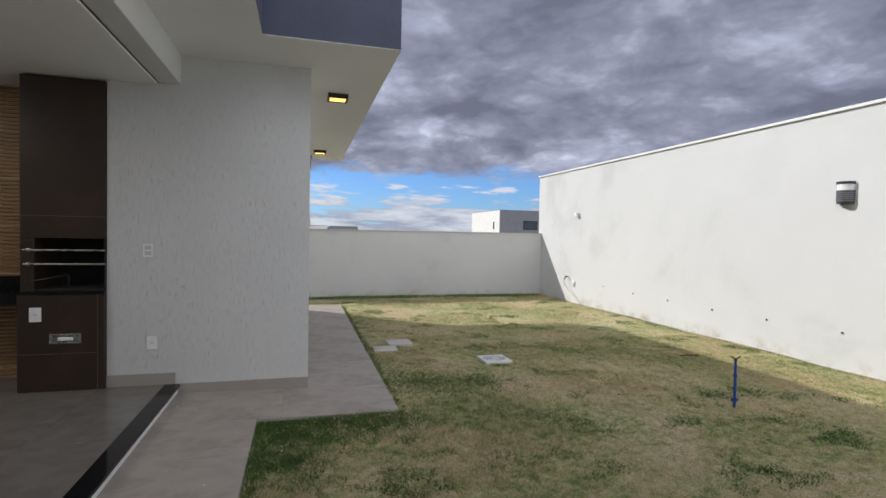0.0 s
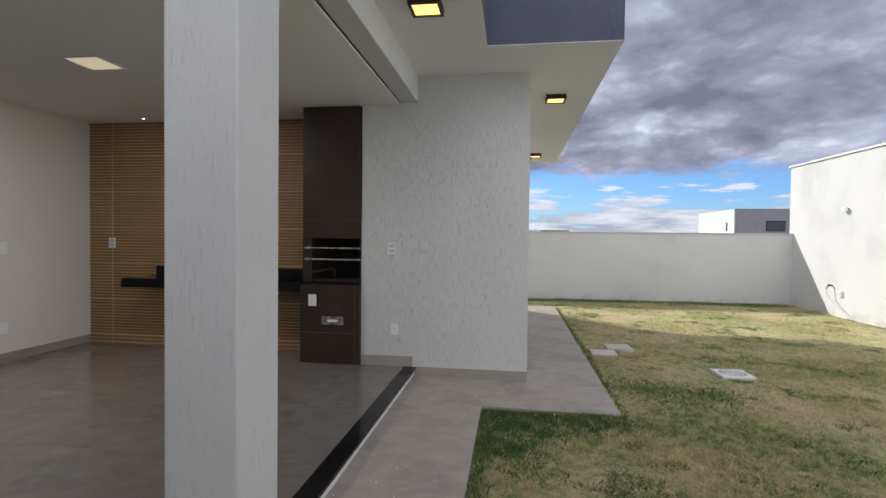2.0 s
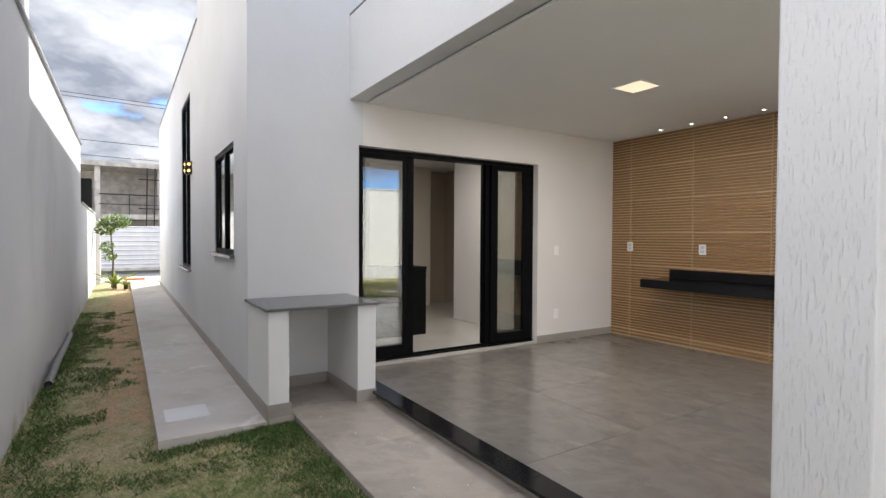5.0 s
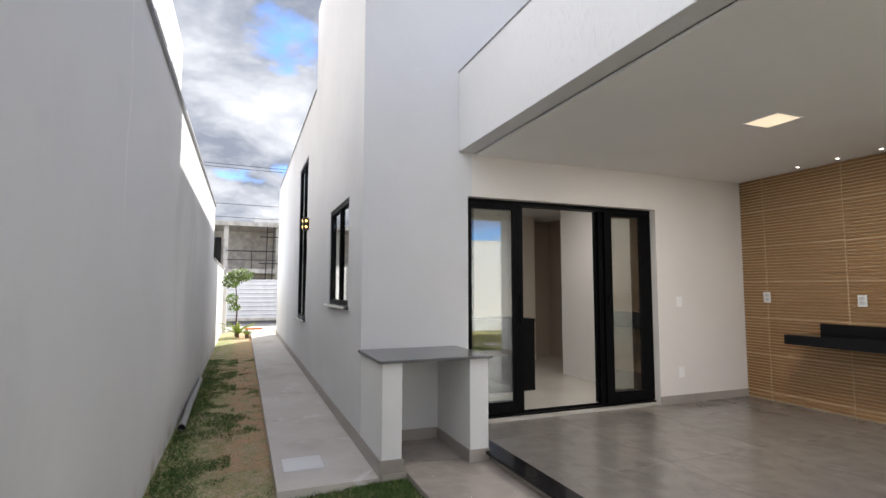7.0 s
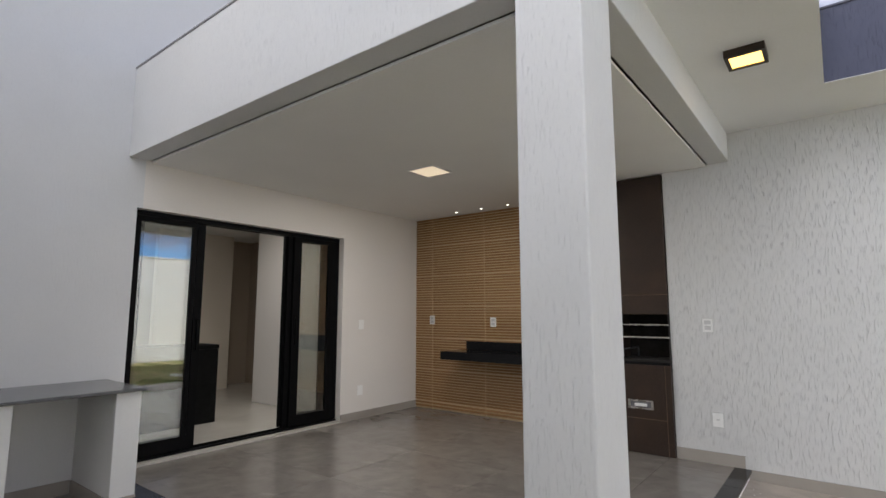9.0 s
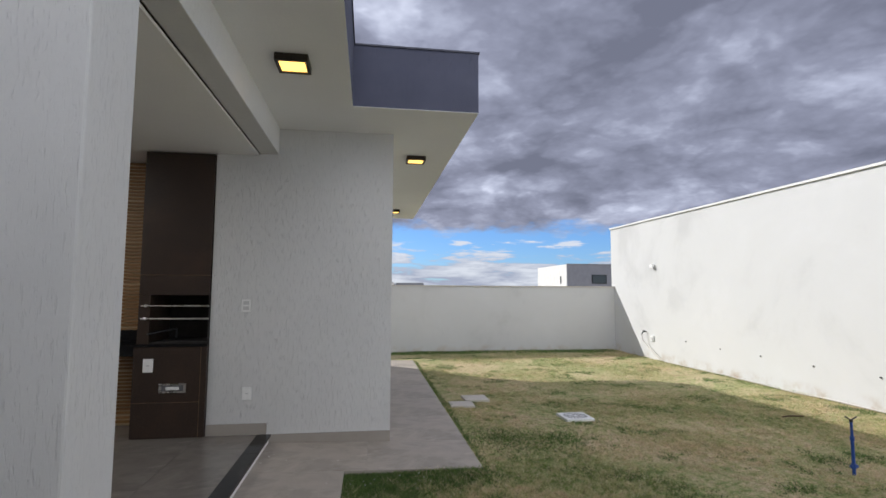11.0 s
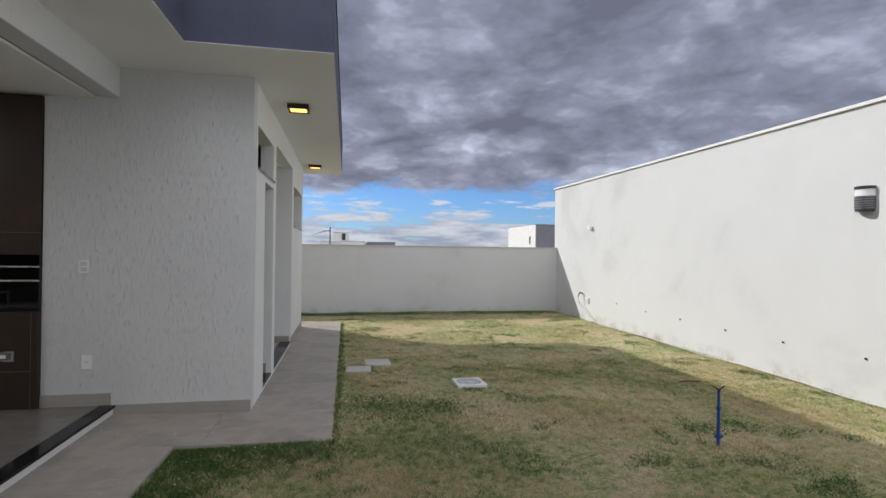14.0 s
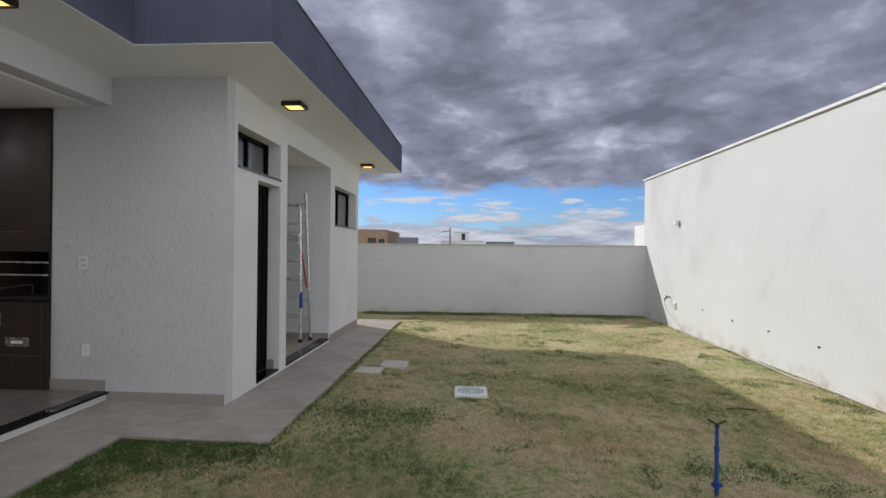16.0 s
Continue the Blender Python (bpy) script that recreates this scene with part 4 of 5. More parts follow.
# ---- barbecue ----
def barbecue():
    b = base("barbecue", "built-in barbecue clad in dark oxide-brown porcelain with steel skewer racks", "barbecue", (0, 0, ZF))
    x0, x1, y0, y1 = -1.94, -1.322, 5.10, YT - 0.001
    F = ZF

    def local(*boxes, bevel=0.002):
        return slabs(*[(a, c, d - F, e, f, g - F) for a, c, d, e, f, g in boxes], bevel=bevel, seg=1)
    part("base_cabinet", local((x0 - 0.015, 5.085, F + 0.001, x1, y1, 0.99)), "corten", b)
    part("front_panel", local((x0 - 0.012, 5.074, 0.495, x1 - 0.055, 5.084, 0.985)), "corten", b)
    part("front_panel", local((x0 - 0.012, 5.074, F + 0.004, x1 - 0.055, 5.084, 0.490)), "corten", b)
    part("front_panel", local((x1 - 0.05, 5.074, F + 0.004, x1 - 0.001, 5.084, 0.985)), "corten", b)
    part("worktop", local((x0 - 0.02, 5.075, 0.991, x1, y1, 1.012)), "granite", b)
    part("side_pier", local((x0, y0, 1.013, x0 + 0.10, y1, 1.46)), "corten", b)
    part("side_pier", local((x1 - 0.012, y0, 1.013, x1, y1, 1.46)), "soot", b)
    part("firebox", local((x0 + 0.10, y1 - 0.04, 1.013, x1 - 0.012, y1, 1.46), (x0 + 0.10, y0 + 0.02, 1.013, x1 - 0.012, y1 - 0.04, 1.03)), "soot", b, "sooty black firebox lining")
    part("hood", local((x0, y0, 1.461, x1 - 0.004, y1, 1.645)), "corten", b)
    part("chimney_panel", local((x0, y0, 1.649, x1 - 0.004, y1, ZC - 0.012)), "corten", b)
    for z in (1.362, 1.245):
        r = part("skewer_rack", tubes(((x0 + 0.03, y0 - 0.02, z - F), (x1 + 0.0, y0 - 0.02, z - F), 0.008), ((x0 + 0.06, y0 + 0.02, z - F - 0.006), (x0 + 0.06, y1 - 0.05, z - F - 0.006), 0.006), ((x1 - 0.05, y0 + 0.02, z - F - 0.006), (x1 - 0.05, y1 - 0.05, z - F - 0.006), 0.006)), "steel", b, "bright steel skewer bar")
        part("knob", slabs((x0 + 0.055, y0 - 0.03, z - F - 0.014, x0 + 0.085, y0 - 0.012, z - F + 0.014), bevel=0.003), "steel", r)
    part("skewer_rest", tubes(((x0 + 0.09, y0 - 0.01, 1.105 - F), (x0 + 0.27, y0 + 0.2, 1.14 - F), 0.008), ((x0 + 0.27, y0 + 0.2, 1.14 - F), (x0 + 0.27, y0 + 0.2, 1.04 - F), 0.008)), "dark", b, "dark steel skewer rest")
    part("drawer_plate", slabs((-1.72, 5.066, 0.578 - F, -1.49, 5.073, 0.592 - F), (-1.72, 5.066, 0.648 - F, -1.49, 5.073, 0.662 - F), (-1.72, 5.066, 0.592 - F, -1.70, 5.073, 0.648 - F), (-1.51, 5.066, 0.592 - F, -1.49, 5.073, 0.648 - F)), "steel", b, "steel rim of the ash-drawer pull")
    # flat plate whose grey stands for the shade inside the pull
    part("drawer_recess", slabs((-1.699, 5.070, 0.593 - F, -1.511, 5.073, 0.647 - F)), "lampgrey", b, "flat grey plate painting the shade inside the ash-drawer pull")
    part("joint", local((x0 - 0.012, 5.0775, 0.4905, x1 - 0.055, 5.084, 0.4945), (x1 - 0.0548, 5.0775, F + 0.004, x1 - 0.0502, 5.084, 0.985), bevel=0), "seam", b, "tan joint between the panels")
    part("joint", local((x0 + 0.001, y0 - 0.001, 1.6452, x1 - 0.005, y0 + 0.01, 1.6488), bevel=0), "seam", b, "tan joint between the panels")
    part("drawer_grip", slabs((-1.66, 5.056, 0.603 - F, -1.545, 5.069, 0.632 - F), bevel=0.005), "plastic", b, "pale grip")


barbecue()

# ---- hanging worktop on the tile wall ----
shelf = base("worktop", "floating black granite worktop with an upstand on the wood-look wall", "worktop", (0, 0, 0.9))
part("slab", slabs((-4.065, 5.15, 0.0, -1.96, YT - 0.022, 0.10), bevel=0.003), "granite", shelf)
part("upstand", slabs((-3.97, YT - 0.045, 0.101, -1.96, YT - 0.022, 0.21), bevel=0.002), "granite", shelf)


# ---- outdoor counter by the house corner ----
counter = base("outdoor_counter", "white masonry counter with a grey granite top by the house", "counter", (0, 0, ZS))
XC, YC = -4.13, (0.79, 0.965, 1.535, 1.70)
part("pillar", slabs((XD, YC[0] + 0.016, 0, XC, YC[1], 0.817), bevel=0.004), "smooth", counter)
part("pillar", slabs((XD, YC[2], 0, XC, YC[3], 0.817), bevel=0.004), "smooth", counter)
part("top", slabs((XD + 0.001, 0.777, 0.818, XC + 0.04, 1.722, 0.84), bevel=0.003), "greygran", counter, "grey speckled granite top")
for a in ((XC + 0.001, YC[0], 0.001, XC + 0.012, YC[1] + 0.011, 0.10), (XD + 0.012, YC[1] + 0.001, 0.001, XC, YC[1] + 0.011, 0.10), (XC + 0.001, YC[2] - 0.011, 0.001, XC + 0.012, YC[3], 0.10),
          (XD + 0.012, YC[2] - 0.011, 0.001, XC, YC[2] - 0.001, 0.10), (XD, YC[1] + 0.012, 0.001, XD + 0.011, YC[2] - 0.012, 0.10)):
    part("skirting", slabs(a), "base", counter)

# ---- skirting ----
setting("baseboard_door_wall", slabs((XD, 4.236, ZF, XD + 0.012, YT - 0.02, ZF + 0.09)), "base", "greige porcelain skirting below the cream wall", "baseboard")
setting("baseboard_utility", slabs((-1.317, YW - 0.012, ZF, -0.78, YW, ZF + 0.10), (-0.779, YW - 0.012, 0.055, XW - 0.0, YW, 0.172)), "base", "greige porcelain skirting below the textured wall", "baseboard")
setting("baseboard_utility_side", slabs((XW, 8.44, 0.055, XW + 0.01, 10.27, 0.17)), "base", "greige skirting at the end of the utility wall", "baseboard")
setting("baseboard_side", slabs((-17.1, YS - 0.012, ZP, -4.13, YS, ZP + 0.115)), "base", "greige porcelain skirting along the passage", "baseboard")

# ---- wall lamps on the boundary and side walls ----
def bulkhead(at):
    w = base("wall_lamp", "dark grey half-round wall lamp with a white upper band", "wall lamp", at)

    def half(r, z0, z1):
        bm = bmesh.new()
        pts = [(-r * 0.95 * math.sin(a) - 0.02, r * math.cos(a)) for a in [math.pi * i / 12 for i in range(13)]] + [(0, -r), (0, r)]
        vs = [[bm.verts.new((x, y, z)) for x, y in pts] for z in (z0, z1)]
        n = len(pts)
        for i in range(n):
            bm.faces.new([vs[0][i], vs[0][(i + 1) % n], vs[1][(i + 1) % n], vs[1][i]])
        bm.faces.new(vs[0]), bm.faces.new(vs[1])
        return bm
    part("cap", half(0.098, 0.105, 0.135), "dark", w)
    part("diffuser", half(0.09, 0.03, 0.105), "plastic", w, "white upper band")
    part("body", half(0.095, -0.105, 0.03), "lampgrey", w, "grey slotted body")
    # proud dark bands paint the shade between the louvres
    for i in range(5):
        part("slot", half(0.0965, -0.09 + 0.024 * i, -0.082 + 0.024 * i), "dark", w)
    part("foot", half(0.09, -0.13, -0.105), "dark", w)


bulkhead((XR, 4.74, 2.14))
sp = base("floodlight", "small white wall floodlight on the tall wall", "floodlight", (XR, 10.9, 2.11))
part("body", slabs((-0.085, -0.055, -0.04, -0.02, 0.055, 0.04), bevel=0.008), "plastic", sp)
part("bracket", slabs((-0.02, -0.03, -0.02, 0, 0.03, 0.02)), "dark", sp)

sl = base("wall_lamp", "bronze up-and-down wall lamp with two glowing lenses on the side wall", "wall lamp", (-9.05, YS, 2.56))
part("housing", slabs((-0.06, -0.10, -0.10, 0.06, -0.0, -0.005), (-0.06, -0.10, 0.005, 0.06, 0.0, 0.10), (-0.05, -0.09, -0.005, 0.05, 0, 0.005), bevel=0.003), "bronze", sl)
for z in (-0.05, 0.05):
    part("lens", tubes(((0, -0.10, z), (0, -0.108, z), 0.021)), "warm", sl, "warm glowing lens")
    part("lens", tubes(((0.06, -0.05, z), (0.068, -0.05, z), 0.02)), "warm", sl, "warm glowing lens")

# capped pipe ends along the tall wall
def pipe_end(y, z):
    p = base("pipe_end", "small dark capped pipe end in the white wall", "pipe", (XR, y, z), "pipe ends along the wall")
    part("collar", tubes(((0.0, 0, 0), (-0.008, 0, 0), 0.015), seg=16), "pvc", p)
    part("cap", tubes(((-0.008, 0, 0), (-0.014, 0, 0), 0.013), seg=16), "dark", p)
    return p


p0 = pipe_end(4.73, 0.45)
for y, z in ((5.77, 0.44), (6.76, 0.44), (7.78, 0.46), (8.76, 0.47), (9.79, 0.51)):
    copy_thing(p0, pose(XR, y, z))
tap = base("garden_tap", "dark garden tap on the white wall with a hose pushed on", "tap", (XR, 11.3, 0.60))
part("pipe", tubes(((0, 0, 0), (-0.09, 0, 0), 0.014)), "dark", tap)
part("spout", tubes(((-0.08, 0, 0.01), (-0.12, 0, -0.07), 0.013)), "dark", tap)
part("lever", slabs((-0.09, -0.045, 0.02, -0.07, 0.045, 0.03), bevel=0.003), "dark", tap)
box_ob = base("outlet_box", "white weatherproof outlet box on the wall", "socket", (XR, 11.02, 0.46))
part("body", slabs((-0.035, -0.055, -0.06, 0, 0.055, 0.06), bevel=0.005), "plastic", box_ob)
part("cover", slabs((-0.042, -0.035, -0.04, -0.035, 0.035, 0.03), bevel=0.002), "plastic_grey", box_ob)


def pipe_curve(name, pts, r, mat, label, category):
    cu = bpy.data.curves.new(name, "CURVE")
    cu.dimensions, cu.bevel_depth, cu.bevel_resolution = "3D", r, 3
    s = cu.splines.new("POLY")
    s.points.add(len(pts) - 1)
    for p, q in zip(s.points, pts):
        p.co = (*q, 1)
    cu.materials.append(M[mat])
    return tagged(new(name, cu), label, category)


def hose_points():
    pts = [(XR - 0.12, 11.3, 0.53), (XR - 0.11, 11.28, 0.40)]
    for i in range(10):
        f = i / 9
        pts.append((XR - 0.10 + 0.02 * math.sin(6 * f), 11.22 - 0.75 * f, 0.36 - 0.33 * f ** 0.7))
    for i in range(1, 60):
        f = i / 59
        pts.append((XR - 0.13 - 0.03 * math.sin(f * 17) - 0.012 * math.sin(f * 41), 10.47 - 7.0 * f, 0.034))
    return pts


pipe_curve("garden_hose", hose_points(), 0.009, "hose", "pale grey garden hose lying along the foot of the wall", "hose")

# ---- sprinkler, covers ----
spk = base("sprinkler", "blue pipe lawn sprinkler standing in the grass", "sprinkler", (4.17, 3.90, 0.0))
part("pipe", tubes(((0, 0, -0.05), (0, 0, 0.30), 0.013), ((0, 0, 0.30), (0, 0, 0.43), 0.011)), "blue", spk)
part("collar", tubes(((0, 0, 0.05), (0, 0, 0.09), 0.020)), "blue", spk)
part("collar", tubes(((0, 0, 0.28), (0, 0, 0.31), 0.017)), "blue", spk)
part("valve", slabs((-0.03, -0.012, 0.055, 0.035, 0.012, 0.08), bevel=0.004), "blue", spk)
part("head", tubes(((0, 0, 0.43), (0, 0, 0.45), 0.014), ((0, 0, 0.445), (-0.055, 0.0, 0.475), 0.006), ((0, 0, 0.445), (0.055, 0.0, 0.47), 0.006)), "dark", spk, "dark two-armed sprinkler head")


def drain_cover():
    d = base("drain_cover", "square white drain cover with a round slotted grate in grass", "drain cover", (2.61, 5.99, 0.0))
    d.rotation_euler = (0, 0, radians(1))
    part("frame", slabs((-0.17, -0.17, -0.03, 0.17, 0.17, 0.036), bevel=0.006), "plastic", d)
    # raised strips, their dark colour stands for shade in uncut slots
    for ring, count in ((0.125, 22), (0.085, 15), (0.045, 8)):
        for i in range(count):
            a = 2 * math.pi * i / count
            bm = slabs((ring - 0.014, -0.006, 0.0361, ring + 0.014, 0.006, 0.0375))
            bmesh.ops.rotate(bm, verts=bm.verts[:], cent=(0, 0, 0), matrix=Matrix.Rotation(a, 3, "Z"))
            part("slot", bm, "dark", d, "raised dark strip painting a shaded drainage slot")


drain_cover()
pipe_curve("dry_stick", [(5.05, 5.62, 0.035), (5.14, 5.60, 0.05), (5.22, 5.62, 0.04), (5.30, 5.58, 0.045)], 0.008, "bark", "short dry brown stick lying on the lawn", "stick")
for (x, y, w, h, turn) in ((1.62, 7.09, 0.33, 0.33, 1), (1.365, 6.72, 0.31, 0.31, -2)):
    c = base("inspection_cover", "pale square concrete inspection cover set in the lawn", "manhole cover", (x, y, 0.02), "inspection covers in the lawn")
    c.rotation_euler = (0, 0, radians(turn))
    part("slab", slabs((-w / 2, -h / 2, -0.04, w / 2, h / 2, 0.035), bevel=0.005), "sidepath", c)
    part("seam", slabs((-w / 2 + 0.03, -h / 2 + 0.03, 0.035, w / 2 - 0.03, h / 2 - 0.03, 0.038), bevel=0.001), "sidepath", c)
lid = thing("inspection_cover", slabs((-4.83, 0.14, ZP, -4.51, 0.45, ZP + 0.004), bevel=0.001), "whitehouse", "pale rectangular inspection cover in the side path", "manhole cover")
pipe_curve("drain_pipe", [(-6.3, -0.74, 0.05), (-7.4, -0.76, 0.06), (-8.6, -0.77, 0.05), (-9.3, -0.78, 0.05)], 0.036, "pvc_grey", "weathered pipe lying at the foot of the boundary wall", "pipe")


# ---- street side, seen down the passage ----
def fence():
    f = base("site_fence", "white corrugated metal hoarding across the street", "fence", (-26, 0, 0))
    bm = bmesh.new()
    n = 9
    for i in range(n):
        z = 0.12 + i * 0.2
        for a, b, x0, x1 in ((z, z + 0.12, 0, 0), (z + 0.12, z + 0.15, 0, 0.03), (z + 0.15, z + 0.18, 0.03, 0.03), (z + 0.18, z + 0.2, 0.03, 0)):
            v = [bm.verts.new(p) for p in ((x0, -9, a), (x0, 9, a), (x1, 9, b), (x1, -9, b))]
            bm.faces.new(v)
    part("sheet", bm, "sheet", f)
    part("plinth", slabs((-0.12, -9, 0, 0.10, 9, 0.12)), "rawconc", f)
    for y in range(-8, 9, 2):
        part("post", slabs((-0.08, y - 0.03, 0.12, -0.01, y + 0.03, 1.95)), "dark", f)


fence()


def unfinished_house():
    h = base("unfinished_house", "unfinished two-storey concrete house with scaffold poles across the street", "house", (-31, 0, 0))
    for z in (2.35, 5.0):
        part("slab", slabs((-6, -9, z, 0.3, 7, z + 0.25)), "rawconc", h)
    part("parapet", slabs((-0.2, 0.3, 5.25, 0.2, 7, 5.55)), "whitehouse", h)
    for y in (-6, -3.2, -1.15, 1.6, 4.5):
        for z in (0, 2.6):
            part("column", slabs((-0.2, y - 0.12, z, 0.1, y + 0.12, z + (2.35 if z == 0 else 2.4))), "rawconc", h)
    part("wall", slabs((-3.0, -9, 0, -2.8, 7, 5.0)), "rawconc", h)
    part("wall", slabs((-2.8, 1.7, 2.6, 0.05, 1.85, 5.0)), "brick", h)
    # dark sheets on the solid wall paint the shade of two openings
    part("window", slabs((-2.8, -2.9, 3.0, -2.75, -1.5, 4.6)), "void", h, "dark sheet painting a shaded window opening")
    part("window", slabs((-2.8, -0.6, 0.3, -2.75, 1.0, 2.1)), "void", h, "dark sheet painting a shaded door opening")
    part("railing", tubes(((0.2, -1.1, 3.6), (0.2, 1.5, 3.6), 0.03), ((0.2, -1.1, 3.1), (0.2, 1.5, 3.1), 0.02), ((0.2, 0.2, 2.6), (0.2, 0.2, 3.6), 0.02)), "dark", h)
    for y in (0.9, 1.25, 1.7):
        part("scaffold_pole", tubes(((0.45, y, 0), (0.45, y + 0.1, 5.0), 0.03), seg=6), "dark", h)
    for z in (2.9, 4.4):
        part("scaffold_bar", tubes(((0.45, 0.6, z), (0.45, 2.4, z), 0.03), seg=6), "dark", h)


unfinished_house()


def wire(name, z0, z1, sag):
    pts = []
    for i in range(25):
        f = i / 24
        pts.append((-25.0, -20 + 40 * f, z0 + (z1 - z0) * f - sag * 4 * f * (1 - f)))
    pipe_curve(name, pts, 0.011, "dark", "black overhead power cable above the street", "cable")


for z in (7.9, 7.75, 6.1, 5.5):
    wire("overhead_cable", z, z - 0.6, 0.5)


def leaf_cloud(name, parent, centre, radii, count, size, mat, seed, label=""):
    rng = np.random.default_rng(seed)
    bm = bmesh.new()
    for _ in range(count):
        d = Vector(rng.normal(size=3)).normalized()
        r = rng.uniform(0.35, 1.0) ** 0.6
        c = Vector(centre) + Vector((d.x * radii[0], d.y * radii[1], d.z * radii[2])) * r
        q = Euler(rng.uniform(0, 6.28, 3)).to_matrix()
        s = size * rng.uniform(0.6, 1.4)
        v = [bm.verts.new(c + q @ Vector(p)) for p in ((-s, 0, 0), (0, -s * 0.4, s * 0.1), (s, 0, 0), (0, s * 0.4, s * 0.1))]
        bm.faces.new(v)
    return part(name, bm, mat, parent, label)


def shrub_tree():
    t = base("shrub_tree", "slender young flowering shrub with white blossom beside the passage end", "shrub", (-17.6, -0.38, 0.0))
    part("trunk", tubes(((0, 0, 0), (0.02, 0.03, 0.8), 0.03, 0.022), ((0.02, 0.03, 0.8), (0, -0.02, 1.5), 0.022, 0.015), ((0, -0.02, 1.5), (0.1, -0.15, 1.95), 0.014, 0.006), ((0, -0.02, 1.5), (-0.05, 0.16, 2.0), 0.014, 0.006), ((0.02, 0.03, 0.8), (0.05, -0.18, 1.15), 0.012, 0.006)), "bark", t)
    leaf_cloud("crown", t, (0, 0.1, 1.9), (0.34, 0.42, 0.2), 420, 0.06, "leaf", 3)
    leaf_cloud("crown", t, (0, -0.15, 1.7), (0.3, 0.3, 0.2), 200, 0.06, "leaf", 13)
    leaf_cloud("crown", t, (0, -0.12, 1.15), (0.2, 0.2, 0.18), 160, 0.05, "leaf", 4)
    leaf_cloud("crown", t, (0, -0.05, 0.9), (0.2, 0.2, 0.12), 90, 0.05, "leaf", 8)
    leaf_cloud("blossom", t, (0, 0.05, 1.9), (0.34, 0.44, 0.22), 170, 0.05, "flower", 5, "clusters of white petals")
    leaf_cloud("blossom", t, (0, -0.12, 1.15), (0.2, 0.2, 0.16), 40, 0.04, "flower", 6, "clusters of white petals")


shrub_tree()


def cycad(at, n, length, seed):
    t = base("cycad", "small spiky green cycad in the strip by the street", "plant", at)
    rng = np.random.default_rng(seed)
    part("trunk", tubes(((0, 0, -0.02), (0, 0, 0.12), 0.06, 0.05)), "bark", t)
    for i in range(n):
        a = 6.283 * i / n + rng.uniform(-0.2, 0.2)
        up = rng.uniform(0.5, 1.2)
        bm = bmesh.new()
        prev = None
        for k in range(7):
            f = k / 6
            r = length * f * math.cos(up * (1 - 0.5 * f))
            z = 0.10 + length * f * math.sin(up) * (1 - 0.35 * f)
            w = 0.055 * (1 - f) + 0.006
            side = Vector((-math.sin(a), math.cos(a), 0)) * w
            c = Vector((r * math.cos(a), r * math.sin(a), z))
            cur = [bm.verts.new(c - side), bm.verts.new(c + Vector((0, 0, -0.012))), bm.verts.new(c + side)]
            if prev:
                bm.faces.new([prev[0], prev[1], cur[1], cur[0]])
                bm.faces.new([prev[1], prev[2], cur[2], cur[1]])
            prev = cur
        part("frond", bm, "palm", t)


cycad((-17.2, -0.32, 0.0), 22, 0.62, 1)
cycad((-16.9, -0.05, 0.0), 12, 0.25, 2)

# ---- neighbour above the passage wall ----
nb = base("neighbour_house", "tall white neighbouring house with a row of square openings", "house", (0, -1.7, 0))
part("wall", holed("y", 0.0, -0.2, -13.5, -1.0, 0.0, 7.3, [(-13.0, -11.8, 4.5, 6.2), (-11.2, -9.7, 4.5, 6.2), (-9.2, -7.8, 4.5, 6.2), (-7.2, -5.8, 4.5, 6.2)]), "whitehouse", nb)
part("wall", slabs((-13.5, -6, 0, -13.3, -0.2, 7.3)), "whitehouse", nb)
part("wall", slabs((-13.3, -6.2, 0, -1.0, -6, 7.3)), "whitehouse", nb)
part("wall", slabs((-1.2, -6, 0, -1.0, -0.2, 7.3)), "whitehouse", nb)
part("floor_slab", slabs((-13.3, -6, 4.2, -1.2, -0.2, 4.35)), "brick", nb, "raw terracotta-coloured floor slab")
part("inner_wall", slabs((-13.3, -2.0, 4.35, -1.2, -1.85, 7.2)), "brick", nb, "raw clay-coloured inner wall")

# ---- far houses beyond the rear wall ----
def far_house(x0, y0, x1, y1, z1, side, front, label, windows=(), z0=-0.2):
    h = base("far_house", label, "house", (x0, y0, z0))
    w, d, t = x1 - x0, y1 - y0, z1 - z0
    part("front_wall", slabs((0, 0, 0, w, 0.2, t)), front, h)
    part("side_wall", slabs((0, 0.2, 0, 0.2, d, t)), side, h)
    part("side_wall", slabs((w - 0.2, 0.2, 0, w, d, t)), side, h)
    part("rear_wall", slabs((0.2, d - 0.2, 0, w - 0.2, d, t)), front, h)
    part("roof", slabs((0.2, 0.2, t - 0.25, w - 0.2, d - 0.2, t - 0.15)), "concrete", h)
    part("coping", slabs((-0.04, -0.04, t, w + 0.04, 0.24, t + 0.05)), "flash", h)
    for a, b, c, e in windows:
        wn = part("window", slabs((a, -0.03, c - z0, b, 0.0, e - z0)), "black_alu", h)
        part("pane", slabs((a + 0.06, -0.045, c - z0 + 0.06, b - 0.06, -0.03, e - z0 - 0.06)), "dglass", wn)
    return h


# white side wall against grey front paints in the sunlit face
g = far_house(20, 49, 30, 58, 4.35, "whitehouse", "greyhouse", "flat-roofed house beyond the rear wall, sunlit side coloured white, front grey", [(2.6, 4.2, 2.4, 3.3), (6, 7.5, 2.4, 3.3)])
part("slot_window", slabs((-0.03, 1.6, 2.6, 0.0, 1.9, 3.4)), "dglass", g, "narrow dark slot window")
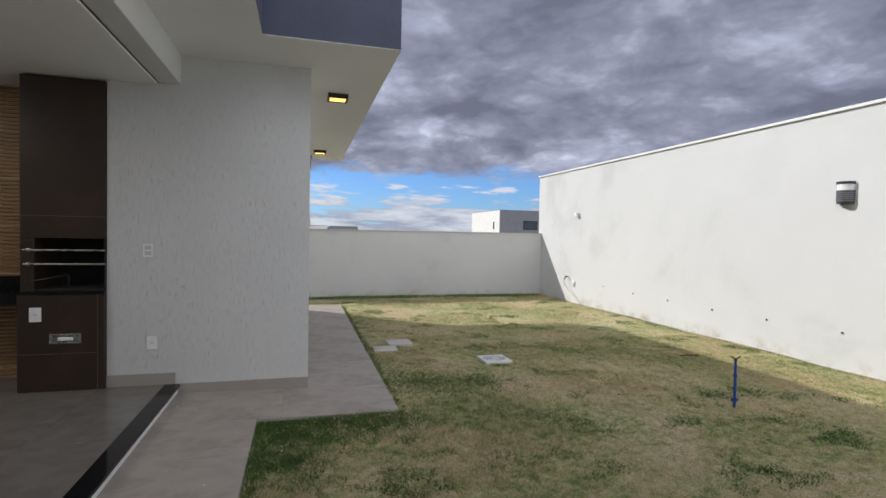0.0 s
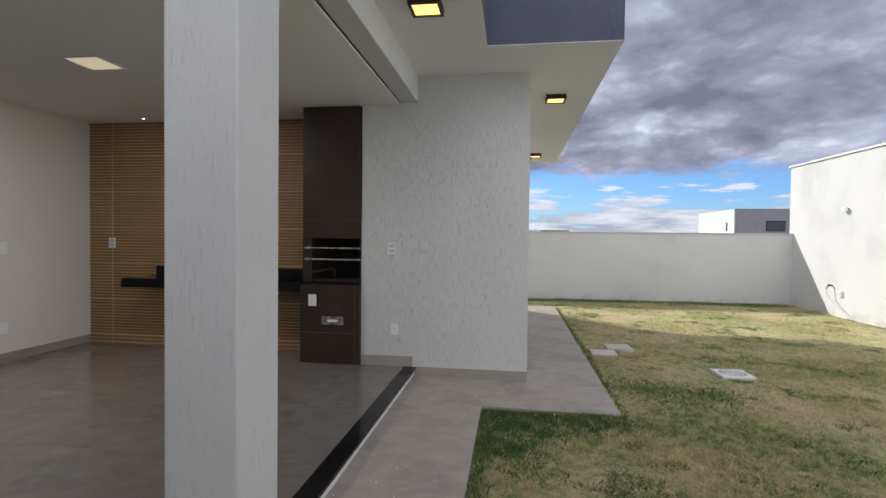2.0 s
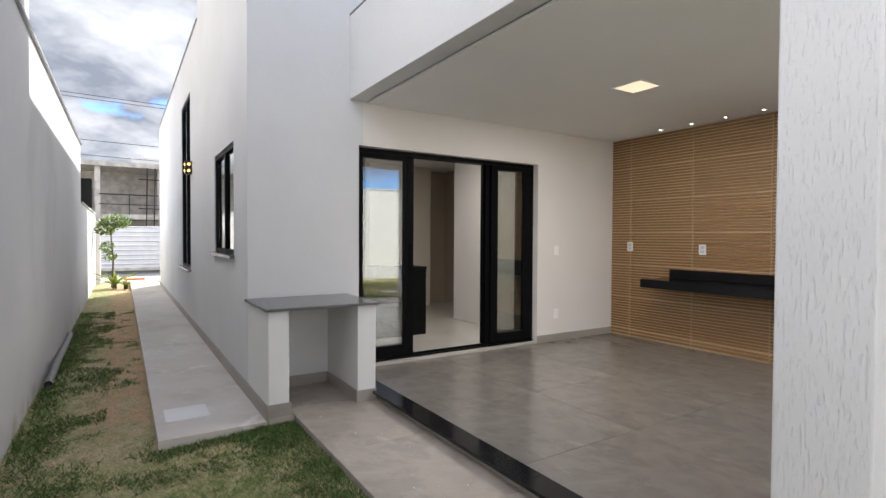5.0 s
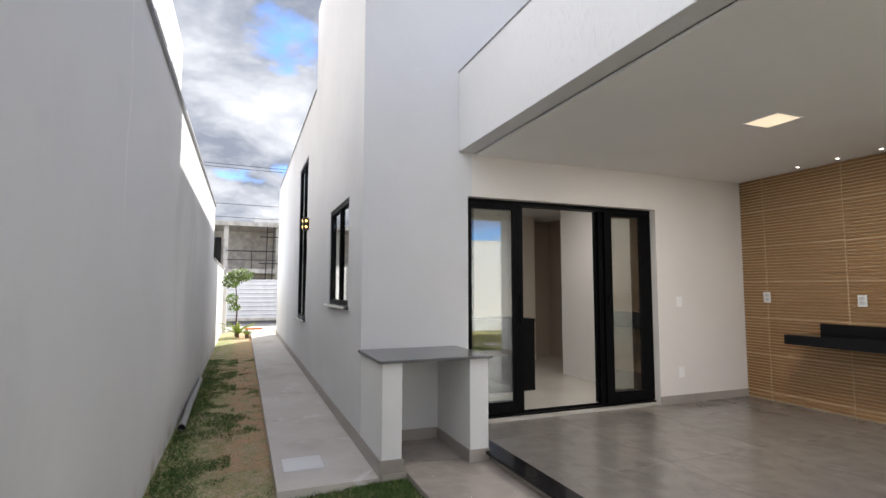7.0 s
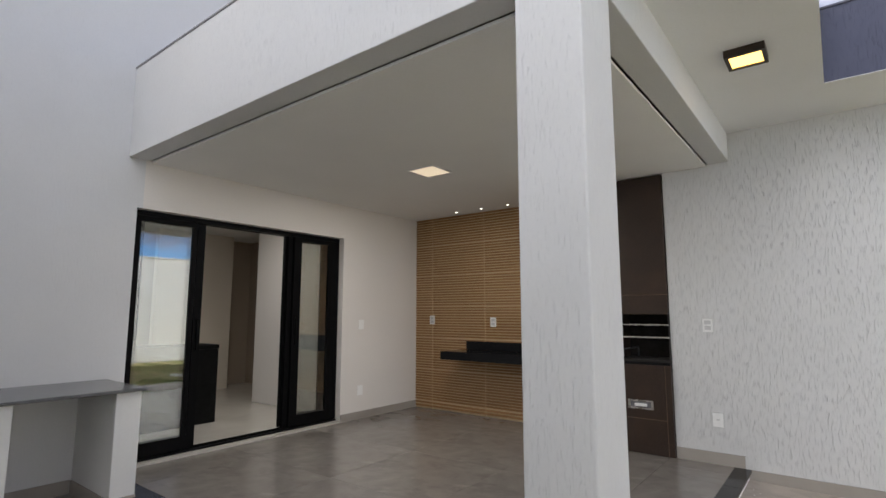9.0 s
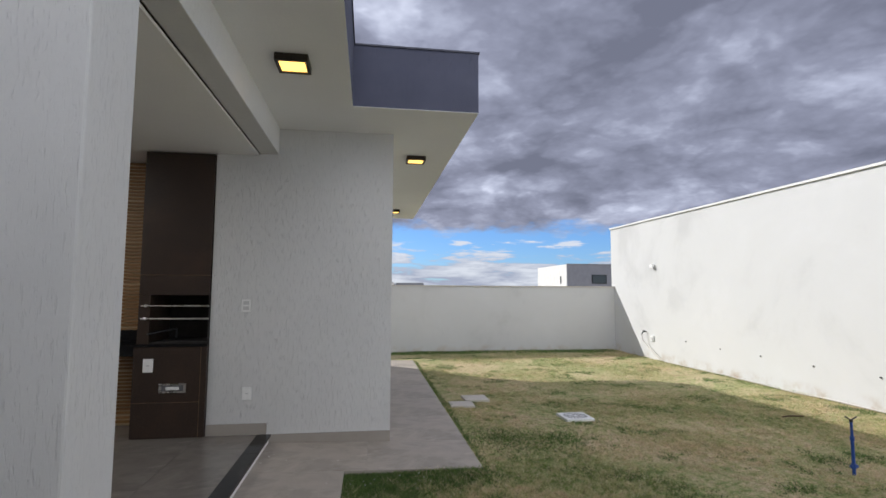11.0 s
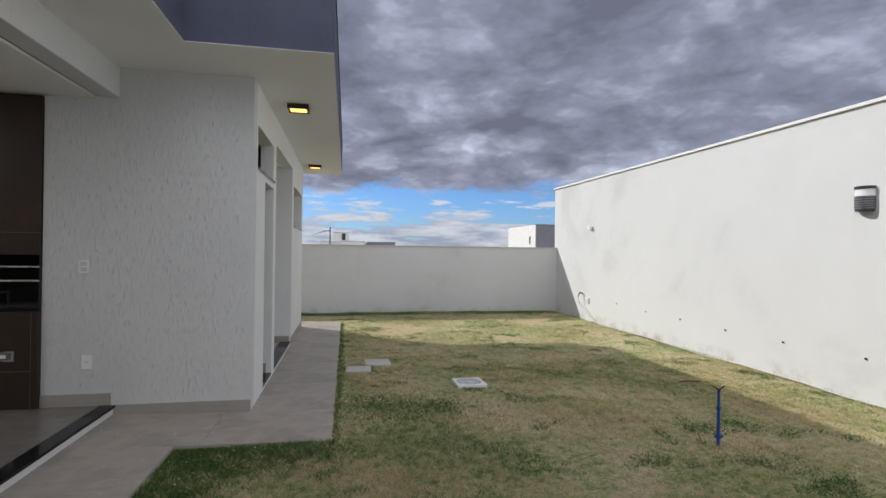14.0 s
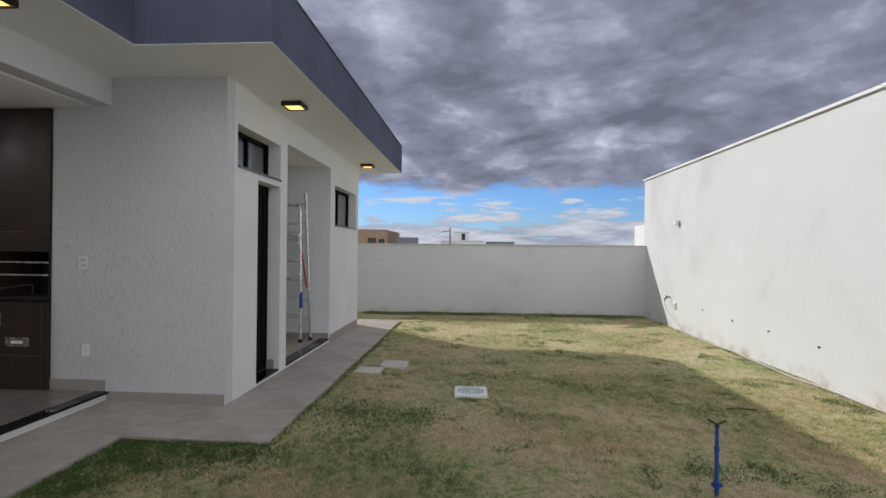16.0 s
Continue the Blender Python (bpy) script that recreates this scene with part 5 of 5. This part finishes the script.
far_house(-9.5, 45, -5.25, 52, 3.2, "brick", "brick", "unrendered clay-block house shell beyond the rear wall", [(2.5, 3.2, 1.0, 2.5), (3.5, 4.0, 1.2, 2.4)])
far_house(-4.55, 46, -2.7, 46.8, 2.55, "greyhouse", "greyhouse", "small grey flat-roofed annex beyond the rear wall")
far_house(-0.6, 71, 1.5, 74, 3.9, "whitehouse", "whitehouse", "white water-tank tower on a far roof", [(1.1, 1.6, 2.9, 3.8)])
far_house(-2.2, 70, 0.0, 79, 2.62, "whitehouse", "whitehouse", "low white far house beyond the rear wall")
far_house(0.2, 69, 3.6, 79, 2.68, "greyhouse", "whitehouse", "low pale far house beyond the rear wall")
far_house(3.9, 70, 7.7, 79, 2.66, "greyhouse", "greyhouse", "low grey far house beyond the rear wall")
pole = base("utility_pole", "thin dark utility pole with a bracket beyond the rear wall", "utility pole", (-1.0, 69, -0.2))
part("shaft", tubes(((0, 0, 0), (0, 0, 4.75), 0.09, 0.07)), "dark", pole)
part("arm", tubes(((0, 0, 4.3), (-1.0, 0, 4.15), 0.05), ((-1.0, 0, 4.15), (-2.3, 0, 3.6), 0.02)), "dark", pole)


# ---- ground ----
def lawn_height(x, y):
    h = 0.014 * noise.noise(Vector((x * 0.7, y * 0.7, 1.3))) + 0.008 * noise.noise(Vector((x * 2.3, y * 2.3, 5.1)))
    d = 9.0
    for a, b, c, e in ((-4.87, 1.0, -0.03, 1.8), (-0.03, 4.32, 1.105, 10.95), (-0.8, 1.8, -0.03, 4.4)):
        d = min(d, max(a - x, x - c, b - y, y - e, 0.0))
    h += 0.04 * max(0.0, 1.0 - d / 0.9)
    if y > 12.3 and x > 0:
        h += 0.02 * (y - 12.3) / 0.5 * (0.6 + 0.6 * noise.noise(Vector((x * 1.1, 2.0, 0))))
    return h


SLABS = ((XD, 1.0, -0.03, YB), (-0.80, YB, -0.03, 4.32), (-0.80, 4.32, 1.105, 5.12), (XW, 5.12, 1.105, 10.95), (-3.0, 10.27, XW, 10.95), (-19.0, 0.07, -4.14, YS), (XD, YS, -4.11, 1.0))
HOUSE = ((-17.1, YS, -4.87, 10.27), (-4.87, 1.0, -0.8, 10.27), (-0.8, 5.12, XW, 10.27))


def open_ground(x, y, grow=0.0):
    for a, b, c, d in SLABS + HOUSE:
        if a - grow < x < c + grow and b - grow < y < d + grow:
            return False
    return True


def ground():
    bm = bmesh.new()
    xs = [-1500, -300, -60, -30] + [-20 + 0.2 * i for i in range(134)] + [XR + 0.1, 20, 60, 300, 1500]
    ys = [-1500, -300, -60, -10, -2] + [YN - 0.1 + 0.2 * i for i in range(69)] + [YR + 0.1, 20, 60, 300, 1500]
    vs = []
    for x in xs:
        row = []
        for y in ys:
            inside = -20 < x < XR and YN < y < YR
            row.append(bm.verts.new((x, y, lawn_height(x, y) if inside else -0.02)))
        vs.append(row)
    for i in range(len(xs) - 1):
        for j in range(len(ys) - 1):
            f = bm.faces.new([vs[i][j], vs[i + 1][j], vs[i + 1][j + 1], vs[i][j + 1]])
            cx, cy = (xs[i] + xs[i + 1]) / 2, (ys[j] + ys[j + 1]) / 2
            f.material_index = 0 if -20.2 < cx < XR + 0.1 and YN - 0.2 < cy < YR + 0.2 else 1
            f.smooth = True
    setting("ground", bm, ["turf", "land"], "dry patchy lawn and open land reaching the horizon", "ground")


ground()
setting("pavement_street", slabs((-21.5, -12, -0.1, -19.3, 12, 0.03)), "paving", "pale concrete pavement along the street", "pavement")
setting("road", slabs((-25.6, -40, -0.1, -21.5, 40, -0.01)), "asphalt", "asphalt street beyond the passage", "road")
thing("barrier_mesh", slabs((-19.9, -0.1, 0.03, -19.85, 0.5, 0.09)), "orange", "strip of orange barrier mesh by the street", "barrier")


# ---- grass blades ----
def blades(name, xy, h, mat, label, lean=0.5, width=0.0045):
    n = len(xy)
    rng = np.random.default_rng(11)
    a = rng.uniform(0, 2 * np.pi, n)
    d = rng.uniform(0, 2 * np.pi, n)
    z = np.array([lawn_height(x, y) for x, y in xy]) - 0.004
    w = width * rng.uniform(0.7, 1.6, n)
    co = np.zeros((n, 3, 3))
    co[:, 0, 0], co[:, 0, 1], co[:, 0, 2] = xy[:, 0] - w * np.cos(a), xy[:, 1] - w * np.sin(a), z
    co[:, 1, 0], co[:, 1, 1], co[:, 1, 2] = xy[:, 0] + w * np.cos(a), xy[:, 1] + w * np.sin(a), z
    ln = h * lean * rng.uniform(0.3, 1.6, n)
    co[:, 2, 0], co[:, 2, 1], co[:, 2, 2] = xy[:, 0] + ln * np.cos(d), xy[:, 1] + ln * np.sin(d), z + h
    me = bpy.data.meshes.new(name)
    me.vertices.add(n * 3)
    me.vertices.foreach_set("co", co.ravel())
    me.loops.add(n * 3)
    me.loops.foreach_set("vertex_index", np.arange(n * 3, dtype=np.int32))
    me.polygons.add(n)
    me.polygons.foreach_set("loop_start", np.arange(0, n * 3, 3, dtype=np.int32))
    me.polygons.foreach_set("loop_total", np.full(n, 3, dtype=np.int32))
    me.update(calc_edges=True)
    me.materials.append(M[mat])
    tagged(new(name, me), label, "grass", kind="stuff")


def keep_open(xy, grow):
    ok = np.ones(len(xy), bool)
    for a, b, c, d in SLABS + HOUSE:
        ok &= ~((xy[:, 0] > a - grow) & (xy[:, 0] < c + grow) & (xy[:, 1] > b - grow) & (xy[:, 1] < d + grow))
    for cx, cy, r in ((2.61, 5.99, 0.18), (1.62, 7.09, 0.18), (1.365, 6.72, 0.17)):
        ok &= ~((abs(xy[:, 0] - cx) < r) & (abs(xy[:, 1] - cy) < r))
    return xy[ok]


def specks(rng):
    """Tiny pale pebbles and petals strewn in the turf."""
    bm = bmesh.new()
    pts = np.concatenate((np.column_stack((rng.uniform(-0.1, 4.5, 120), rng.uniform(1.2, 6.5, 120))), np.column_stack((rng.normal(-3.4, 0.3, 70), rng.normal(0.35, 0.25, 70))), np.column_stack((rng.uniform(-9, -4.3, 120), rng.uniform(-0.5, 0.05, 120)))))
    for x, y in keep_open(pts, 0.02):
        if y < YN + 0.05:
            continue
        q = rng.uniform(0.002, 0.006)
        bmesh.ops.create_icosphere(bm, subdivisions=1, radius=q, matrix=pose(x, y, lawn_height(x, y) + q * 0.8 + 0.006, *rng.uniform(0, 180, 3)) @ Matrix.Diagonal((1.3, 0.9, 0.6, 1)))
    tagged(new("pebbles", finish(bm, "pebbles", "paving")), "tiny pale pebbles strewn over the lawn", "pebbles", kind="stuff")


def clover(rng):
    bm = bmesh.new()
    pts = np.column_stack((rng.normal(0.3, 0.3, 34), rng.normal(3.98, 0.22, 34)))
    for x, y in keep_open(pts, 0.02):
        z = lawn_height(x, y)
        bmesh.ops.create_icosphere(bm, subdivisions=1, radius=rng.uniform(0.004, 0.007), matrix=pose(x, y, z + rng.uniform(0.03, 0.045)) @ Matrix.Diagonal((1, 1, 0.8, 1)))
    tagged(new("clover_flowers", finish(bm, "clover_flowers", "flower")), "tiny white flower heads in the lush grass", "flowers", kind="stuff")


def sow():
    rng = np.random.default_rng(5)
    lots = []
    for x0, y0, x1, y1, dens in ((-4.2, -0.8, 6.6, 1.0, 2500), (-0.1, 1.0, 6.6, 2.4, 4000), (-0.1, 2.4, 6.6, 7.0, 15000), (0.9, 7.0, 6.6, 12.8, 5500), (-12.0, -0.8, -4.1, 0.1, 2500), (-4.3, 0.0, -2.0, 1.05, 6000)):
        n = int((x1 - x0) * (y1 - y0) * dens)
        lots.append(np.column_stack((rng.uniform(x0, x1, n), rng.uniform(y0, y1, n))))
    xy = keep_open(np.concatenate(lots), 0.0)
    patch = np.array([noise.noise(Vector((x * 0.9, y * 0.9, 7.7))) for x, y in xy])
    bare = (xy[:, 0] < -4.4) & (xy[:, 1] > -0.34)
    keep = rng.uniform(0, 1, len(xy)) < np.clip(0.72 + 0.9 * patch, 0.18, 1.0) * np.where(bare, 0.25, 1.0)
    xy, patch = xy[keep], patch[keep]
    clump = np.array([noise.noise(Vector((x * 11.0, y * 11.0, 2.2))) for x, y in xy])
    h = (0.012 + 0.012 * np.clip(patch + 0.4, 0, 1)) * np.clip(1.0 + 1.3 * clump, 0.35, 2.2) * rng.uniform(0.6, 1.5, len(xy))
    blades("lawn_grass", xy, h, "blade", "short dry lawn grass with bare and green patches", 1.3, 0.0032)
    # lush fringe along slab edges and damp spots
    # the dense rear-wall strip is lush grass and also darkens in the wall's shadow
    seg = ((-0.02, 4.20, 1.05, 4.31, 0.12, 9000), (-0.02, 1.0, 0.04, 4.3, 0.07, 3500), (-4.15, 0.90, -0.1, 0.99, 0.06, 3000), (-4.13, 0.0, -4.0, 0.8, 0.1, 1200), (1.11, 4.4, 1.17, 10.9, 0.03, 1500), (0.0, 12.35, 6.5, 12.8, 0.06, 15000), (6.5, 3.0, 6.6, 11.0, 0.03, 800), (-12.0, -0.80, -4.2, -0.60, 0.08, 6000), (-4.2, -0.8, -2.5, -0.3, 0.1, 2000))
    pts, hs = [], []
    for a, b, c, d, s, n in seg:
        p = np.column_stack((rng.uniform(a, c, n) + rng.normal(0, s, n) * 0.5, rng.uniform(b, d, n) + rng.normal(0, s, n) * 0.5))
        pts.append(p)
        hs.append(np.full(n, 0.028))
    for cx, cy, r, n in ((0.22, 4.05, 0.22, 5000), (0.12, 3.6, 0.14, 2000), (1.75, 5.05, 0.4, 1100), (1.5, 5.3, 0.25, 500), (0.8, 4.15, 0.2, 1800), (-3.95, 0.8, 0.16, 2200), (-3.1, 0.9, 0.2, 1800)):
        n *= 2
        pts.append(np.column_stack((rng.normal(cx, r, n), rng.normal(cy, r * 0.6, n))))
        hs.append(np.full(n, 0.024))
    # scattered green islands between the dry turf
    for x0, y0, x1, y1, dens, cut in ((-0.1, 1.0, 6.6, 7.0, 9000, 0.38), (0.9, 7.0, 6.6, 12.8, 5000, 0.36), (-4.2, -0.8, 0.0, 1.0, 8000, 0.05), (-12.0, -0.8, -4.1, -0.25, 9000, -0.05), (-12.0, -0.25, -4.1, 0.05, 8000, 0.3)):
        n = int((x1 - x0) * (y1 - y0) * dens)
        p = np.column_stack((rng.uniform(x0, x1, n), rng.uniform(y0, y1, n)))
        v = np.array([noise.noise(Vector((x * 1.5, y * 2.0, 3.1))) + 0.7 * noise.noise(Vector((x * 5.3, y * 6.1, 8.4))) for x, y in p])
        p = p[v > cut - 0.12 + rng.uniform(0, 0.55, n)]
        pts.append(p)
        hs.append(np.full(len(p), 0.02))
    xy, h = np.concatenate(pts), np.concatenate(hs)
    ok = (xy[:, 1] > YN + 0.02) & (xy[:, 1] < YR - 0.02) & (xy[:, 0] < XR - 0.02)
    for a, b, c, d in SLABS + HOUSE:
        ok &= ~((xy[:, 0] > a) & (xy[:, 0] < c) & (xy[:, 1] > b) & (xy[:, 1] < d))
    xy, h = xy[ok], h[ok]
    specks(rng)
    clover(rng)
    blades("lush_grass", xy, h * rng.uniform(0.5, 1.5, len(xy)), "tuft", "lush dark green grass along the slab edges", 1.1)


def crumbs(rng):
    """Loose white crumbs on the paving beside the patio."""
    bm = bmesh.new()
    for _ in range(46):
        x, y = rng.uniform(-0.72, -0.06), rng.uniform(1.9, 4.9)
        if rng.uniform() < 0.35:
            x, y = rng.uniform(-4.0, -1.2), rng.uniform(1.05, 1.6)
        q = rng.uniform(0.002, 0.006)
        z = 0.095 - 0.021 * max(0.0, x + 0.8)
        bmesh.ops.create_icosphere(bm, subdivisions=1, radius=q, matrix=pose(x, y, z + q * 0.45, *rng.uniform(0, 40, 3)) @ Matrix.Diagonal((1.4, 0.9, 0.5, 1)))
    tagged(new("mortar_crumbs", finish(bm, "mortar_crumbs", "whitehouse")), "loose white mortar crumbs on the paving", "crumbs", kind="stuff")


sow()
crumbs(np.random.default_rng(21))

# ---- paving slabs and floor tiles ----
def tile_field(parent, name, x0, y0, x1, y1, z, tx, ty, mat, gap=0.003, depth=0.012, ox=0.0, oy=0.0, fall=0.0):
    cache = {}

    def cuts(a, b, t, o):
        c = [a]
        p = a + (o if o else t)
        while p < b - 0.05:
            c.append(p)
            p += t
        return c + [b]
    cx, cy = cuts(x0, x1, tx, ox), cuts(y0, y1, ty, oy)
    for a, b in zip(cx[:-1], cx[1:]):
        for c, d in zip(cy[:-1], cy[1:]):
            w, h = round(b - a - gap, 4), round(d - c - gap, 4)
            if (w, h) not in cache:
                cache[(w, h)] = finish(slabs((-w / 2, -h / 2, 0, w / 2, h / 2, depth), bevel=0.0012, seg=1), name, mat)
            ob = new(name, cache[(w, h)])
            ob.parent = parent
            ob.location = ((a + b) / 2, (c + d) / 2, z - depth - fall * ((a + b) / 2 + 0.80))
            ob.rotation_euler = (0, math.atan(fall), 0)


fl = setting("floor_patio", slabs((XD, 1.83, 0, -0.80, YT, ZF - 0.004)), "grout", "raised patio floor of satin grey porcelain tiles", "floor")
tile_field(fl, "tile", XD + 0.001, 1.832, -0.862, YW, ZF, 1.0, 1.0, "floor", 0.002, 0.006, ox=0.5)
tile_field(fl, "tile", XD + 0.001, YW, -1.945, YT - 0.02, ZF, 1.0, 1.0, "floor", 0.002, 0.006, ox=0.5)
FALL = 0.021


def paving_top(x):
    return ZS - FALL * max(0.0, x + 0.80)


def drained(bm):
    for v in bm.verts:
        if v.co.z > 0.0:
            v.co.z = paving_top(v.co.x) - 0.004
    return bm


pv = setting("pavement", drained(slabs((XD, 1.0, -0.1, -0.80, YB + 0.04, ZS), (-0.80, 1.0, -0.1, -0.03, 4.32, ZS), (-0.80, 4.32, -0.1, 1.105, YW, ZS), (XW, YW, -0.1, 1.105, 10.95, ZS),
             (-3.0, 10.27, -0.1, -0.80, 10.95, ZS), (-0.80, 10.27, -0.1, XW, 10.95, ZS), (XD, YS, -0.1, -4.11, 1.0, ZS))), "slabjoint", "greige porcelain path round the patio and utility block", "pavement")
tile_field(pv, "tile", XD + 0.001, 1.0, -0.80, YB + 0.04, ZS, 1.0, 0.8, "slab", 0.002, 0.006, ox=0.6)
tile_field(pv, "tile", -0.80, 1.0, -0.03, 4.32, ZS, 0.77, 1.0, "slab", 0.002, 0.006, oy=0.8, fall=FALL)
tile_field(pv, "tile", -0.80, 4.32, 1.105, YW, ZS, 0.955, 0.8, "slab", 0.002, 0.006, fall=FALL)
tile_field(pv, "tile", XW + 0.002, YW, 1.105, 10.95, ZS, 0.74, 1.0, "slab", 0.002, 0.006, fall=FALL)
tile_field(pv, "tile", XD + 0.001, YS + 0.001, -4.11, 1.0, ZS, 0.8, 0.2, "slab", 0.002, 0.006)
sp2 = setting("pavement_side", slabs((-19.0, 0.07, -0.1, -4.14, YS, ZP)), "sidepath", "pale smooth concrete side path along the house", "pavement")
tr = setting("trim_threshold_side", slabs((-0.862, 2.08, ZS, -0.757, YW - 0.012, ZF - 0.022)), "smooth", "white riser below the patio's side threshold", "trim")
tf = setting("trim_threshold_front", slabs((XD, 1.715, ZS, -1.03, 1.83, ZF - 0.022)), "base", "greige riser below the patio's front threshold", "trim")
tile_field(tf, "granite_strip", XD + 0.002, 1.665, -1.031, 1.83, ZF + 0.001, 1.25, 0.2, "granite", 0.003, 0.022, ox=1.40)
tile_field(tr, "granite_strip", -0.862, 2.082, -0.735, YW - 0.013, ZF + 0.001, 0.2, 1.25, "granite", 0.003, 0.022, oy=1.2)


# ---- ribbed wood-look wall tiles ----
def ribbed(w, h):
    bm = bmesh.new()
    n = max(1, round(h / 0.036))
    p = h / n
    prof = []
    for i in range(n):
        z = i * p
        prof += [(z, 0.018), (z + p * 0.38, 0.018), (z + p * 0.41, 0.0), (z + p * 0.98, 0.0)]
    prof.append((h, 0.018))
    prev = None
    for z, y in prof:
        cur = (bm.verts.new((0, y, z)), bm.verts.new((w, y, z)))
        if prev:
            bm.faces.new((prev[0], prev[1], cur[1], cur[0]))
        prev = cur
    for x in (0, w):
        vs = [bm.verts.new((x, y, z)) for z, y in prof] + [bm.verts.new((x, 0.019, h)), bm.verts.new((x, 0.019, 0))]
        bm.faces.new(vs)
    return finish(bm, "wall_tile", "wood")


cols = [XD + 0.002, -4.56, -3.69, -2.82, -1.952]
rows_z = [ZF + 0.002, 0.27, 0.70, 1.13, 1.56, 1.985, 2.41, ZC - 0.003]


def joint_grid():
    boxes = [(XD + 0.001, YT - 0.003, ZF, -1.946, YT - 0.001, ZC - 0.001)]
    boxes += [(x - 0.0035, YT - 0.0215, ZF, x + 0.0035, YT - 0.003, ZC - 0.002) for x in cols[1:-1]]
    for z in rows_z[1:-1]:
        for p, q in zip(cols[:-1], cols[1:]):
            boxes.append((p + 0.0036, YT - 0.0215, z - 0.0035, q - 0.0036, YT - 0.003, z + 0.0035))
    return slabs(*boxes)


tw = tagged(new("wall_tile_cladding", finish(joint_grid(), "wall_tile_cladding", "joint")), "ribbed wood-look porcelain cladding behind the barbecue", "wall", kind="structure")
made = {}
for a, b in zip(cols[:-1], cols[1:]):
    for c, d in zip(rows_z[:-1], rows_z[1:]):
        w, h = round(b - a - 0.008, 3), round(d - c - 0.008, 3)
        if (w, h) not in made:
            made[(w, h)] = ribbed(w, h)
        ob = new("wall_tile", made[(w, h)])
        ob.parent = tw
        ob.location = (a + 0.004, YT - 0.0205, c + 0.004)
